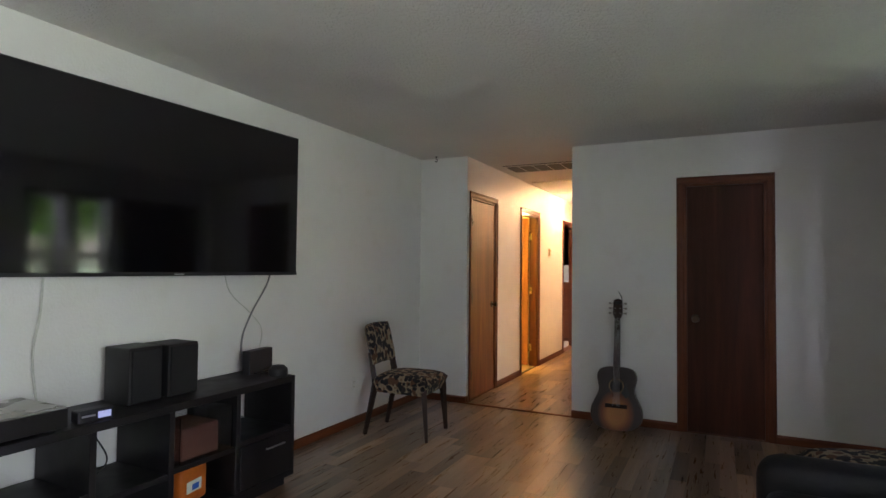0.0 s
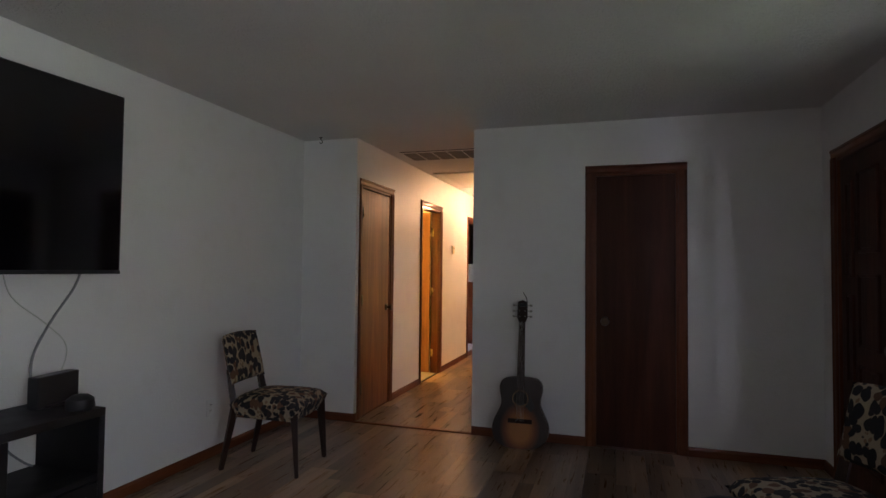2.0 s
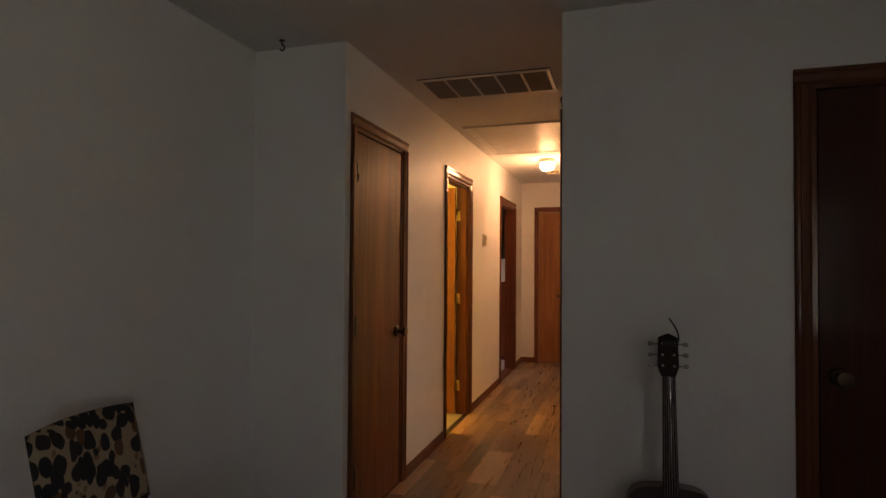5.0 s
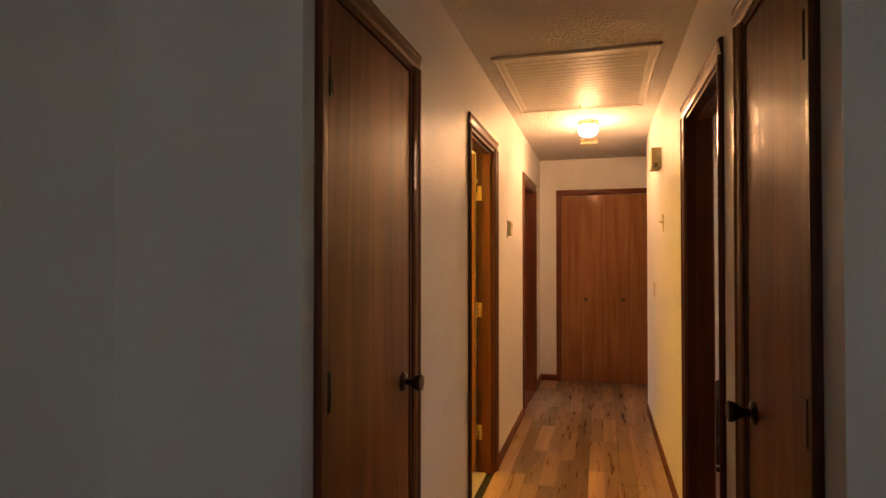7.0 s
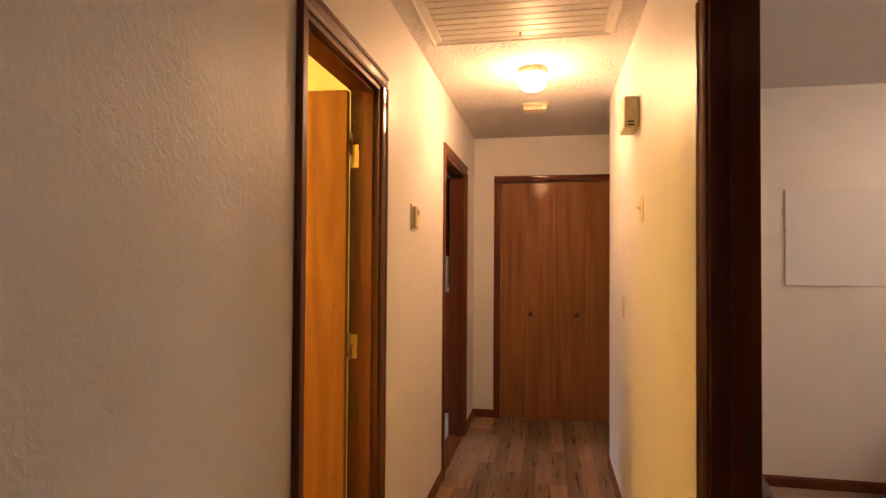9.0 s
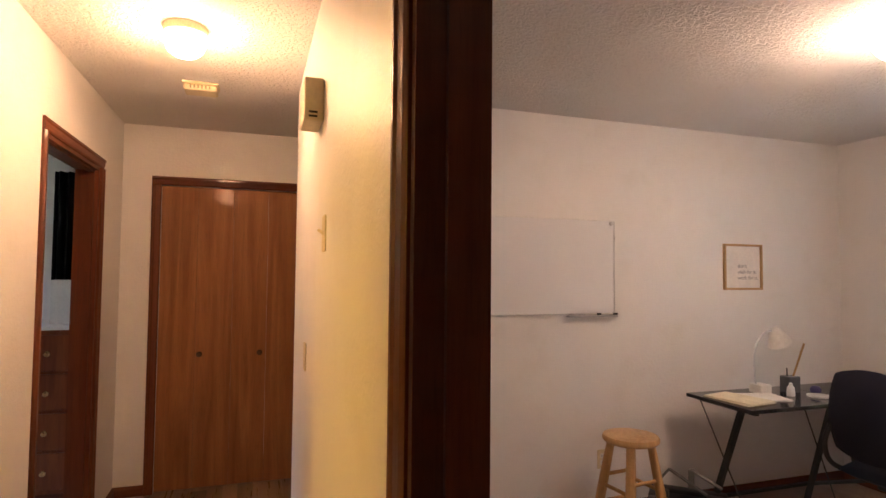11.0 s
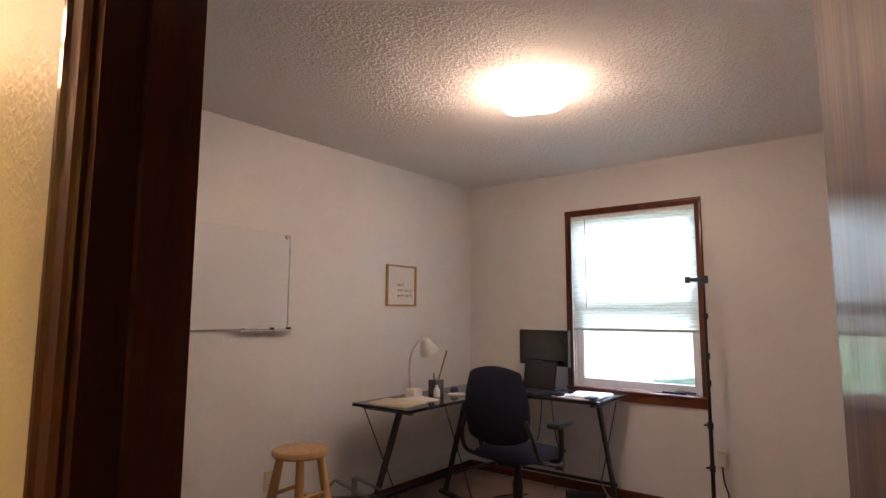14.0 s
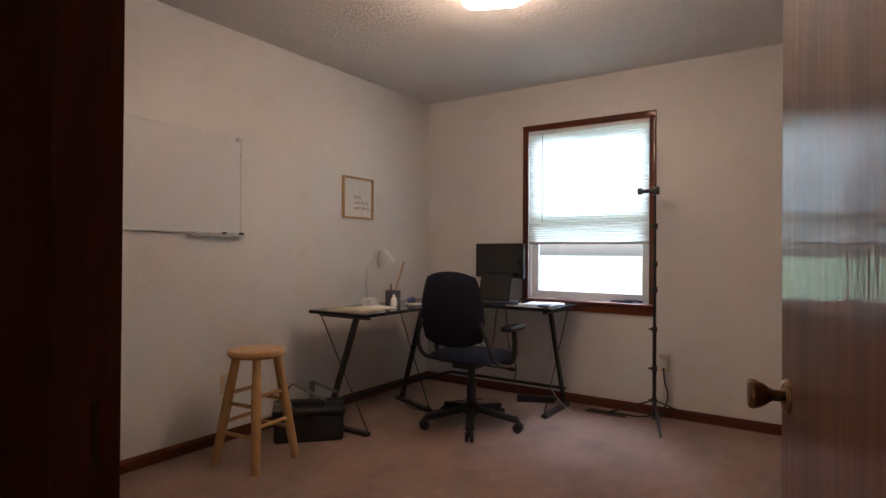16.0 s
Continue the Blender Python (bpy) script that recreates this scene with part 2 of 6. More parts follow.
M_TRIM = wood("varnished_dark_trim", (0.098, 0.026, 0.010), (0.19, 0.055, 0.018), 0.48, 2, 0.4)
M_TRIM_Y = wood("varnished_dark_trim_long", (0.098, 0.026, 0.010), (0.19, 0.055, 0.018), 0.48, 1, 0.4)
M_TRIM_X = wood("varnished_dark_trim_cross", (0.098, 0.026, 0.010), (0.19, 0.055, 0.018), 0.48, 0, 0.4)
M_PLANK = wood("laminate_plank", (0.20, 0.132, 0.084), (0.41, 0.280, 0.180), 0.25, 1, 0.2, 0.7, True, 0.006, streak=0.85)
M_CARPET = carpet("tan_carpet", (0.38, 0.235, 0.17))
M_BLACK = plain("black_laminate", (0.007, 0.006, 0.007), 0.5, vary=0.3)
M_PLASTIC = plain("black_plastic", (0.02, 0.02, 0.022), 0.42, vary=0.15, bump=0.1, grain=300)
M_SCREEN = plain("dark_screen_glass", (0.003, 0.003, 0.004), 0.115, vary=0.05)
M_SCREEN.node_tree.nodes["Principled BSDF"].inputs["IOR"].default_value = 1.72
M_SCREEN.node_tree.nodes["Principled BSDF"].inputs["Roughness"].links[0].from_node.color_ramp.elements[1].color = (0.10, 0.10, 0.10, 1)
M_LEATHER = plain("black_leather", (0.008, 0.008, 0.010), 0.52, vary=0.3, bump=0.9, grain=24, scale=14)
M_CHAIRWOOD = wood("espresso_wood", (0.022, 0.012, 0.009), (0.05, 0.026, 0.018), 0.5, 2, 0.04)
M_PRINT = leaf_print("leaf_print_fabric")
M_NAVY = plain("navy_chair_fabric", (0.009, 0.012, 0.032), 0.95, vary=0.2, bump=0.4, grain=380)
M_METALBLK = plain("black_powder_coat", (0.02, 0.02, 0.02), 0.4, 0.3, vary=0.2)
M_CHROME = plain("polished_metal", (0.7, 0.68, 0.64), 0.16, 1.0, vary=0.06)
M_NICKEL = plain("dull_nickel", (0.34, 0.32, 0.29), 0.35, 0.9, vary=0.1)
M_BRASS = plain("aged_brass", (0.58, 0.40, 0.17), 0.28, 1.0, vary=0.15)
M_KNOB = plain("antique_brass", (0.34, 0.24, 0.16), 0.24, 1.0, vary=0.15)
M_BRONZE = plain("dark_bronze", (0.10, 0.065, 0.045), 0.3, 0.9, vary=0.2)
M_WHITE = plain("white_plastic", (0.78, 0.77, 0.73), 0.4, vary=0.05)
M_IVORY = plain("ivory_plastic", (0.74, 0.65, 0.42), 0.45, vary=0.06)
M_BOARD = plain("whiteboard_enamel", (0.74, 0.75, 0.77), 0.36, vary=0.02, scale=2, speck=0.01)
M_PAPER = plain("paper", (0.80, 0.78, 0.74), 0.8, vary=0.04)
M_ALU = plain("brushed_aluminium", (0.62, 0.62, 0.63), 0.3, 0.9, vary=0.08)
M_STOOL = wood("clear_pine", (0.50, 0.28, 0.11), (0.66, 0.42, 0.19), 0.35, 2, 0.3, 1.2)
M_OAK = wood("light_oak_frame", (0.42, 0.25, 0.10), (0.58, 0.37, 0.17), 0.4)
M_INK = plain("grey_ink", (0.22, 0.22, 0.24), 0.7)
M_VINYL = plain("white_vinyl", (0.80, 0.80, 0.78), 0.35, vary=0.04)
M_BLIND = translucent("pleated_blind", (0.88, 0.91, 0.86), 0.5)
M_GLASS = glass("window_glass")
M_GRASS = plain("lawn", (0.22, 0.31, 0.18), 0.95, vary=0.4, scale=3, bump=0.6, grain=40)
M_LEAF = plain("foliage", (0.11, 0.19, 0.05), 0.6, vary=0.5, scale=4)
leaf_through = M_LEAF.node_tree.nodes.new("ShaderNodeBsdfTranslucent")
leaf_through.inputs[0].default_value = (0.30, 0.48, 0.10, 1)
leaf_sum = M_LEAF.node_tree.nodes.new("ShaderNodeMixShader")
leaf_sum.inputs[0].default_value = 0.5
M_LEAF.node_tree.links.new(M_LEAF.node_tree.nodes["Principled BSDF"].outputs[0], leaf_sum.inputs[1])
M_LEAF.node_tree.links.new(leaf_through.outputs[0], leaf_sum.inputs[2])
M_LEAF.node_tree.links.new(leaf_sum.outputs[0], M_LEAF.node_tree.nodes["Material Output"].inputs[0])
M_BARK = plain("bark", (0.10, 0.075, 0.055), 0.95, vary=0.3, bump=0.8, grain=25)
M_DARK = plain("dark_cavity", (0.03, 0.028, 0.026), 0.9)

# ---- mesh helpers ----


def box(bm, x0, x1, y0, y1, z0, z1):
    vs = [bm.verts.new((x, y, z)) for x in (x0, x1) for y in (y0, y1) for z in (z0, z1)]
    for f in ((0, 1, 3, 2), (4, 6, 7, 5), (0, 4, 5, 1), (2, 3, 7, 6), (0, 2, 6, 4), (1, 5, 7, 3)):
        bm.faces.new([vs[i] for i in f])
    return vs


def soft_box(bm, x0, x1, y0, y1, z0, z1, r=0.01, seg=2):
    own = bmesh.new()
    box(own, x0, x1, y0, y1, z0, z1)
    bmesh.ops.bevel(own, geom=own.edges[:], offset=r, segments=seg, affect='EDGES', profile=0.5)
    join(bm, own)


def join(bm, own, m=None):
    if m is not None:
        own.transform(m)
    tmp = bpy.data.meshes.new("tmp")
    own.to_mesh(tmp)
    own.free()
    bm.from_mesh(tmp)
    bpy.data.meshes.remove(tmp)


def rod(bm, a, b, r0, r1=None, seg=12, caps=True):
    a, b = Vector(a), Vector(b)
    own = bmesh.new()
    bmesh.ops.create_cone(own, cap_ends=caps, segments=seg, radius1=r0, radius2=r0 if r1 is None else r1, depth=(b - a).length)
    join(bm, own, Matrix.Translation((a + b) / 2) @ (b - a).to_track_quat('Z', 'Y').to_matrix().to_4x4())


def bar(bm, a, b, w, h, up=(0, 0, 1)):
    """A flat bar from a to b, w wide and h high."""
    a, b = Vector(a), Vector(b)
    d = (b - a).normalized()
    side = d.cross(Vector(up)).normalized()
    top = side.cross(d)
    m = Matrix((side, d, top)).transposed().to_4x4()
    own = bmesh.new()
    box(own, -w / 2, w / 2, 0, (b - a).length, -h / 2, h / 2)
    join(bm, own, Matrix.Translation(a) @ m)


def turned(bm, profile, m=None, seg=20):
    """A turned body from (radius, height) pairs about z."""
    own = bmesh.new()
    rings = []
    for r, z in profile:
        rings.append([own.verts.new((r * math.cos(k * math.tau / seg), r * math.sin(k * math.tau / seg), z)) for k in range(seg)])
    for lo, hi in zip(rings, rings[1:]):
        for k in range(seg):
            own.faces.new((lo[k], lo[(k + 1) % seg], hi[(k + 1) % seg], hi[k]))
    own.faces.new(rings[0][::-1])
    own.faces.new(rings[-1])
    join(bm, own, m)


def tube(bm, points, r, seg=8):
    """A round cord through the points, smoothed."""
    pts = [Vector(p) for p in points]
    dense = []
    for i in range(len(pts) - 1):
        p0, p1, p2, p3 = pts[max(i - 1, 0)], pts[i], pts[i + 1], pts[min(i + 2, len(pts) - 1)]
        for k in range(6):
            t = k / 6
            dense.append(0.5 * (2 * p1 + (p2 - p0) * t + (2 * p0 - 5 * p1 + 4 * p2 - p3) * t * t + (3 * p1 - p0 - 3 * p2 + p3) * t ** 3))
    dense.append(pts[-1])
    rings = []
    for i, p in enumerate(dense):
        d = (dense[min(i + 1, len(dense) - 1)] - dense[max(i - 1, 0)]).normalized()
        s = d.cross(Vector((0.31, 0.52, 0.79))).normalized()
        u = s.cross(d)
        rings.append([bm.verts.new(p + r * (math.cos(k * math.tau / seg) * s + math.sin(k * math.tau / seg) * u)) for k in range(seg)])
    for lo, hi in zip(rings, rings[1:]):
        for k in range(seg):
            bm.faces.new((lo[k], lo[(k + 1) % seg], hi[(k + 1) % seg], hi[k]))
    bm.faces.new(rings[0][::-1])
    bm.faces.new(rings[-1])


def prism(bm, outline, z0, z1, m=None):
    """An outline of (x, y), counter-clockwise, raised from z0 to z1."""
    own = bmesh.new()
    lo, hi = [own.verts.new((x, y, z0)) for x, y in outline], [own.verts.new((x, y, z1)) for x, y in outline]
    own.faces.new(lo[::-1])
    own.faces.new(hi)
    for k in range(len(lo)):
        own.faces.new((lo[k], lo[(k + 1) % len(lo)], hi[(k + 1) % len(lo)], hi[k]))
    join(bm, own, m)


def part(name, bm, material, parent=None, label="", smooth=False, bevel=0.0, m=None):
    """Links a bmesh as one mesh object, under a thing or a part where one is given."""
    bmesh.ops.recalc_face_normals(bm, faces=bm.faces[:])
    if bevel:
        edges = [e for e in bm.edges if len(e.link_faces) == 2 and e.calc_face_angle(0) > 0.6]
        bmesh.ops.bevel(bm, geom=edges, offset=bevel, segments=2, affect='EDGES', profile=0.5)
    me = bpy.data.meshes.new(name)
    bm.to_mesh(me)
    bm.free()
    me.materials.append(material)
    if smooth:
        me.polygons.foreach_set("use_smooth", [True] * len(me.polygons))
        me.set_sharp_from_angle(angle=radians(40))
    ob = new(name, me)
    if parent is not None:
        ob.parent = parent
    if m is not None:
        ob.matrix_basis = m
    if label:
        tagged(ob, label)
    return ob


def thing(name, m, label, category, group="", kind=""):
    """An Empty at a thing's base."""
    ob = new(name)
    ob.empty_display_size = 0.1
    ob.matrix_basis = m
    return tagged(ob, label, category, group, kind)


def B(*boxes):
    bm = bmesh.new()
    for b in boxes:
        box(bm, *b)
    return bm


def SB(*args, r=0.01, seg=2):
    bm = bmesh.new()
    soft_box(bm, *args, r=r, seg=seg)
    return bm

# ---- the rooms ----
CEIL = 2.43
XL, XR = -1.57, -0.525          # hall walls
LX0, LX1, LY0, LY1 = -2.09, 1.90, -2.4, 5.375   # living room
OX0, OX1, OY0, OY1 = -0.41, 3.345, 6.22, 9.455  # office
HEND = 10.60
TH = 0.115
DOOR_H = 2.035                  # head of the door openings
CAS = 0.058                     # casing width


def wall_along_y(name, x0, x1, y0, y1, holes=(), label="white painted plaster wall"):
    """A wall with x thickness x0..x1 and holes (ya, yb, za, zb) through it."""
    bm = bmesh.new()
    at = y0
    for ya, yb, za, zb in sorted(holes):
        if ya > at:
            box(bm, x0, x1, at, ya, 0, CEIL)
        if za > 0:
            box(bm, x0, x1, ya, yb, 0, za)
        box(bm, x0, x1, ya, yb, zb, CEIL)
        at = yb
    box(bm, x0, x1, at, y1, 0, CEIL)
    return tagged(part(name, bm, M_WALL), label, "wall", kind="structure")


def wall_along_x(name, y0, y1, x0, x1, holes=(), label="white painted plaster wall"):
    bm = bmesh.new()
    at = x0
    for xa, xb, za, zb in sorted(holes):
        if xa > at:
            box(bm, at, xa, y0, y1, 0, CEIL)
        if za > 0:
            box(bm, xa, xb, y0, y1, 0, za)
        box(bm, xa, xb, y0, y1, zb, CEIL)
        at = xb
    box(bm, at, x1, y0, y1, 0, CEIL)
    return tagged(part(name, bm, M_WALL), label, "wall", kind="structure")


# door openings: (from, to) along their wall
D1, D2, D3 = (5.513, 6.167), (7.105, 7.795), (9.185, 10.035)
DO, D4 = (6.385, 7.205), (5.53, 6.06)
DC = (0.405, 1.0)
DF = (4.24, 5.12)
BIF = (-1.335, -0.42)
FWIN = (-0.75, 1.35, 0.55, 2.08)
LWINS = ((3.24, 3.60, 0.75, 2.08), (3.70, 4.06, 0.75, 2.08))
OWIN = (7.552, 8.488, 0.765, 2.075)

wall_along_y("wall_west", LX0 - TH, LX0, LY0, 5.40, label="white living room wall behind the television")
wall_along_x("wall_hall_stub", 5.40, 5.40 + TH, LX0 - TH, XL - TH, label="short white wall beside the hall opening")
wall_along_y("wall_hall_west", XL - TH, XL, 5.40, HEND, [(D1[0], D1[1], 0, DOOR_H), (D2[0], D2[1], 0, DOOR_H), (D3[0], D3[1], 0, DOOR_H)], "white textured hall wall with three doorways")
wall_along_x("wall_hall_end", HEND, HEND + TH, XL - TH, 0.6, [(BIF[0], BIF[1], 0, DOOR_H)], "white wall at the end of the hall")
wall_along_y("wall_hall_east", XR, OX0, LY1, OY1 + TH, [(D4[0], D4[1], 0, DOOR_H), (DO[0], DO[1], 0, DOOR_H)], "white textured hall wall with two doorways")
wall_along_x("wall_north", LY1, LY1 + TH, OX0, LX1 + TH, [(DC[0], DC[1], 0, DOOR_H)], "white living room wall with a closet door")
wall_along_y("wall_east", LX1, LX1 + TH, LY0, LY1, [(DF[0], DF[1], 0, DOOR_H), *LWINS, FWIN], "white living room wall with the front door and a window")
wall_along_x("wall_south", LY0 - TH, LY0, LX0 - TH, LX1 + TH, label="plain white wall closing the living room")
wall_along_x("wall_office_north", OY1, OY1 + TH, OX0, OX1 + TH, label="white office wall behind the whiteboard")
wall_along_y("wall_office_east", OX1, OX1 + TH, OY0, OY1, [OWIN], "white office wall with the window")
wall_along_x("wall_office_south", OY0 - TH, OY0, OX0, OX1 + TH, label="plain white office wall")
# closing walls of the rooms behind the doors
wall_along_y("wall_linen_east", 0.6, 0.7, HEND + TH, 11.3, label="plain closet wall")
wall_along_x("wall_nook_east", 9.57, HEND, 0.6, 0.7, label="plain white wall of the hall corner")
wall_along_y("wall_closet_back", 0.25, 0.30, LY1 + TH, OY0 - TH, label="plain closet wall")
wall_along_x("wall_bath_south", 6.28, 6.33, -3.6, XL - TH, label="plain bathroom wall")
wall_along_x("wall_bath_north", 8.45, 8.50, -3.6, XL - TH, label="plain bathroom wall")
wall_along_y("wall_bath_west", -3.65, -3.6, 6.28, 8.50, label="plain bathroom wall")
wall_along_y("wall_bedroom_west", -4.55, -4.45, 8.50, 12.2, [(9.4, 10.4, 0.9, 2.0)], "plain bedroom wall with a window")
wall_along_x("wall_bedroom_north", 12.1, 12.2, -4.45, XL - TH, label="plain bedroom wall")
wall_along_y("wall_bedroom_east", XL - TH, XL - TH + 0.05, HEND + TH, 12.1, label="plain bedroom wall")
wall_along_x("wall_bedroom_south", 8.50, 8.56, -4.45, -3.65, label="plain bedroom wall")
wall_along_x("wall_linen_back", 11.25, 11.3, XL - TH + 0.05, 0.6, label="plain closet wall")

tagged(part("ceiling", B((-4.6, LX1 + TH, LY0 - TH, 12.3, CEIL, CEIL + 0.12), (LX1 + TH, OX1 + TH, OY0 - TH, OY1 + TH, CEIL, CEIL + 0.12)), M_CEIL), "white sprayed ceiling with a knock-down texture", "ceiling", kind="structure")
tagged(part("roof", B((-4.7, LX1 + TH, LY0 - TH - 0.1, 12.4, CEIL + 0.12, CEIL + 0.3), (LX1 + TH, OX1 + TH, OY0 - TH, OY1 + TH, CEIL + 0.12, CEIL + 0.3)), M_DARK), "dark roof slab over the house", "roof", kind="structure")
floor = tagged(part("floor", B((-4.6, XR + 0.06, LY0 - TH, 12.3, -0.12, -0.012), (XR + 0.06, LX1 + TH, LY0 - TH, LY1 + 0.06, -0.12, -0.012)), M_DARK), "brown laminate plank floor of living room and hall", "floor", kind="structure")
tagged(part("office_floor", B((XR + 0.02, OX1 + TH, OY0 - TH, OY1 + TH, -0.12, -0.0), (XR + 0.02, 0.6, LY1 + TH, OY0 - TH, -0.12, 0.0)), M_CARPET), "worn tan office carpet", "carpet", kind="structure")
tagged(part("bath_floor", B((-3.6, XL - 0.05, 6.3, 8.5, -0.11, -0.002)), plain("bath_tile", (0.55, 0.48, 0.36), 0.4)), "pale bathroom floor", "floor", kind="structure")
tagged(part("bedroom_floor", B((-4.5, XL - 0.05, 8.52, 12.1, -0.11, 0.0)), plain("grey_carpet", (0.42, 0.38, 0.34), 0.95, bump=0.6, grain=300)), "pale bedroom carpet", "carpet", kind="structure")

# ---- trims and doors ----


def moulded(bm, a, b, out, inward, w=CAS, t=0.018):
    """A stepped casing board from a to b; out is the wall's normal, inward points to the opening."""
    a, b, out, inward = Vector(a), Vector(b), Vector(out), Vector(inward)
    prof = ((0, 0), (0, 0.55), (0.12, 1.0), (0.3, 1.0), (0.4, 0.75), (0.8, 0.62), (0.93, 0.45), (1.0, 0.30), (1.0, 0))
    rings = [[bm.verts.new(p + inward * (w * u) + out * (t * v)) for u, v in prof] for p in (a, b)]
    n = len(prof)
    for k in range(n):
        bm.faces.new((rings[0][k], rings[0][(k + 1) % n], rings[1][(k + 1) % n], rings[1][k]))
    bm.faces.new(rings[0][::-1])
    bm.faces.new(rings[1])


def casing(name, axis, face, sign, lo, hi, top=DOOR_H, label="dark varnished wooden door casing", base=0.0, apron=None):
    """The three boards round an opening on one wall face: axis is the direction that the wall runs."""
    def P(u, z):
        return (face, u, z) if axis == 'y' else (u, face, z)
    out = (sign, 0, 0) if axis == 'y' else (0, sign, 0)
    e = (0, 1, 0) if axis == 'y' else (1, 0, 0)
    me = tuple(-v for v in e)
    ob = thing(name, pose(0, 0, 0), label, "door casing", kind="structure")
    for u, inward, nm in ((lo - CAS, e, "jamb_board"), (hi + CAS, me, "jamb_board")):
        bm = bmesh.new()
        moulded(bm, P(u, base), P(u, top), out, inward)
        part(nm, bm, M_TRIM, ob)
    bm = bmesh.new()
    moulded(bm, P(lo - CAS, top + CAS), P(hi + CAS, top + CAS), out, (0, 0, -1))
    part("head_board", bm, M_TRIM_Y if axis == 'y' else M_TRIM_X, ob)
    return ob


def lining(name, axis, lo, hi, d0, d1, stop, label="dark varnished wooden door lining"):
    """Jamb boards in the depth d0..d1 of the wall, with a door stop at depth stop."""
    def bx(u0, u1, v0, v1, z0, z1):
        return (v0, v1, u0, u1, z0, z1) if axis == 'y' else (u0, u1, v0, v1, z0, z1)
    ob = thing(name, pose(0, 0, 0), label, "door frame", kind="structure")
    part("jamb", B(bx(lo, lo + 0.019, d0, d1, 0, DOOR_H)), M_TRIM, ob)
    part("jamb", B(bx(hi - 0.019, hi, d0, d1, 0, DOOR_H)), M_TRIM, ob)
    part("head", B(bx(lo + 0.019, hi - 0.019, d0, d1, DOOR_H - 0.019, DOOR_H)), M_TRIM_Y if axis == 'y' else M_TRIM_X, ob)
    s = stop
    part("stop", B(bx(lo + 0.019, lo + 0.030, s, s + 0.034, 0, DOOR_H - 0.019)), M_TRIM, ob)
    part("stop", B(bx(hi - 0.030, hi - 0.019, s, s + 0.034, 0, DOOR_H - 0.019)), M_TRIM, ob)
    part("stop", B(bx(lo + 0.030, hi - 0.030, s, s + 0.034, DOOR_H - 0.030, DOOR_H - 0.019)), M_TRIM, ob)
    return ob


def knob(parent, m, metal, label="round metal door knob", size=1.0):
    """A knob with its rose; m puts its axis +z out of the door's face."""
    m = m @ Matrix.Scale(size, 4)
    bm = bmesh.new()
    turned(bm, [(0.033, 0), (0.033, 0.004), (0.029, 0.009), (0.016, 0.012)])
    rose = part("knob_rose", bm, metal, parent, label, True, m=m)
    bm = bmesh.new()
    turned(bm, [(0.011, 0.010), (0.011, 0.026), (0.014, 0.032), (0.022, 0.042), (0.028, 0.055), (0.029, 0.063), (0.026, 0.068), (0.012, 0.0695)])
    part("knob_grip", bm, metal, rose, "", True)
    return rose


def hinge(parent, x, y, z, metal, dx=0.03, dy=0.0):
    bm = bmesh.new()
    rod(bm, (x, y, z - 0.045), (x, y, z + 0.045), 0.006, seg=10)
    rod(bm, (x, y, z - 0.050), (x, y, z - 0.045), 0.0045, seg=10)
    rod(bm, (x, y, z + 0.045), (x, y, z + 0.051), 0.0045, seg=10)
    box(bm, min(x, x + dx), max(x, x + dx) + 0.001, min(y, y + dy) - 0.001, max(y, y + dy) + 0.001, z - 0.044, z + 0.044)
    return part("hinge", bm, metal, parent, "metal hinge", True)


def flush_door(name, width, m, label, knob_at, knob_faces, metal, hinges=(), height=2.01, material=M_DOOR, knob_size=1.0, knob_z=0.93):
    """A flush leaf: local x along its width from the hinge side, y its thickness (0..0.035), z up."""
    ob = thing(name, m, label, "door", kind="structure")
    part("leaf", SB(0.003, width - 0.003, 0, 0.035, 0.010, height, r=0.002, seg=1), material, ob)
    for f in knob_faces:
        knob(ob, pose(knob_at, 0.035 if f > 0 else 0.0, knob_z, -90 if f > 0 else 90), metal, size=knob_size)
    for hx, hy, dx, dy in hinges:
        for z in (0.25, 1.02, 1.80):
            hinge(ob, hx, hy, z, metal, dx, dy)
    return ob


# hall west: first door, closed, hinged at its near side
casing("door_1_casing", 'y', XL, 1, *D1)
lining("door_1_frame", 'y', *D1, XL - TH, XL, XL - 0.075)
flush_door("door_1", D1[1] - D1[0] - 0.04, pose(XL - 0.003, D1[0] + 0.02, 0, 0, 0, 90), "closed flush amber-stained wooden door in the hall", 0.55, (-1,), M_BRONZE,
           [(-0.003, -0.004, 0.02, 0)])
# bathroom door, open into the room, hinged at its far side
casing("door_2_casing", 'y', XL, 1, *D2)
door_2_frame = lining("door_2_frame", 'y', *D2, XL - TH, XL, XL - 0.055)
for z in (0.25, 1.02, 1.76):
    part("hinge_leaf", B((XL - TH + 0.001, XL - TH + 0.036, D2[1] - 0.0215, D2[1] - 0.0188, z - 0.046, z + 0.046)), M_BRASS, door_2_frame, "brass hinge leaf")
# takes the lightened wood, so some lamplight is in its colour
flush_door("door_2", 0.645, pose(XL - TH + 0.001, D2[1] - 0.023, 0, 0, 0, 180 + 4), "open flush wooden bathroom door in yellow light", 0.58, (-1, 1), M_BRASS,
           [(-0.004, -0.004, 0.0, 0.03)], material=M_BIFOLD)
# bedroom door, open into the room, hinged at its far side
casing("door_3_casing", 'y', XL, 1, *D3)
lining("door_3_frame", 'y', *D3, XL - TH, XL, XL - 0.055)
flush_door("door_3", 0.80, pose(XL - TH - 0.008, D3[0] + 0.02, 0, 0, 0, 180 + 4), "open flush wooden bedroom door", 0.73, (-1, 1), M_BRONZE)
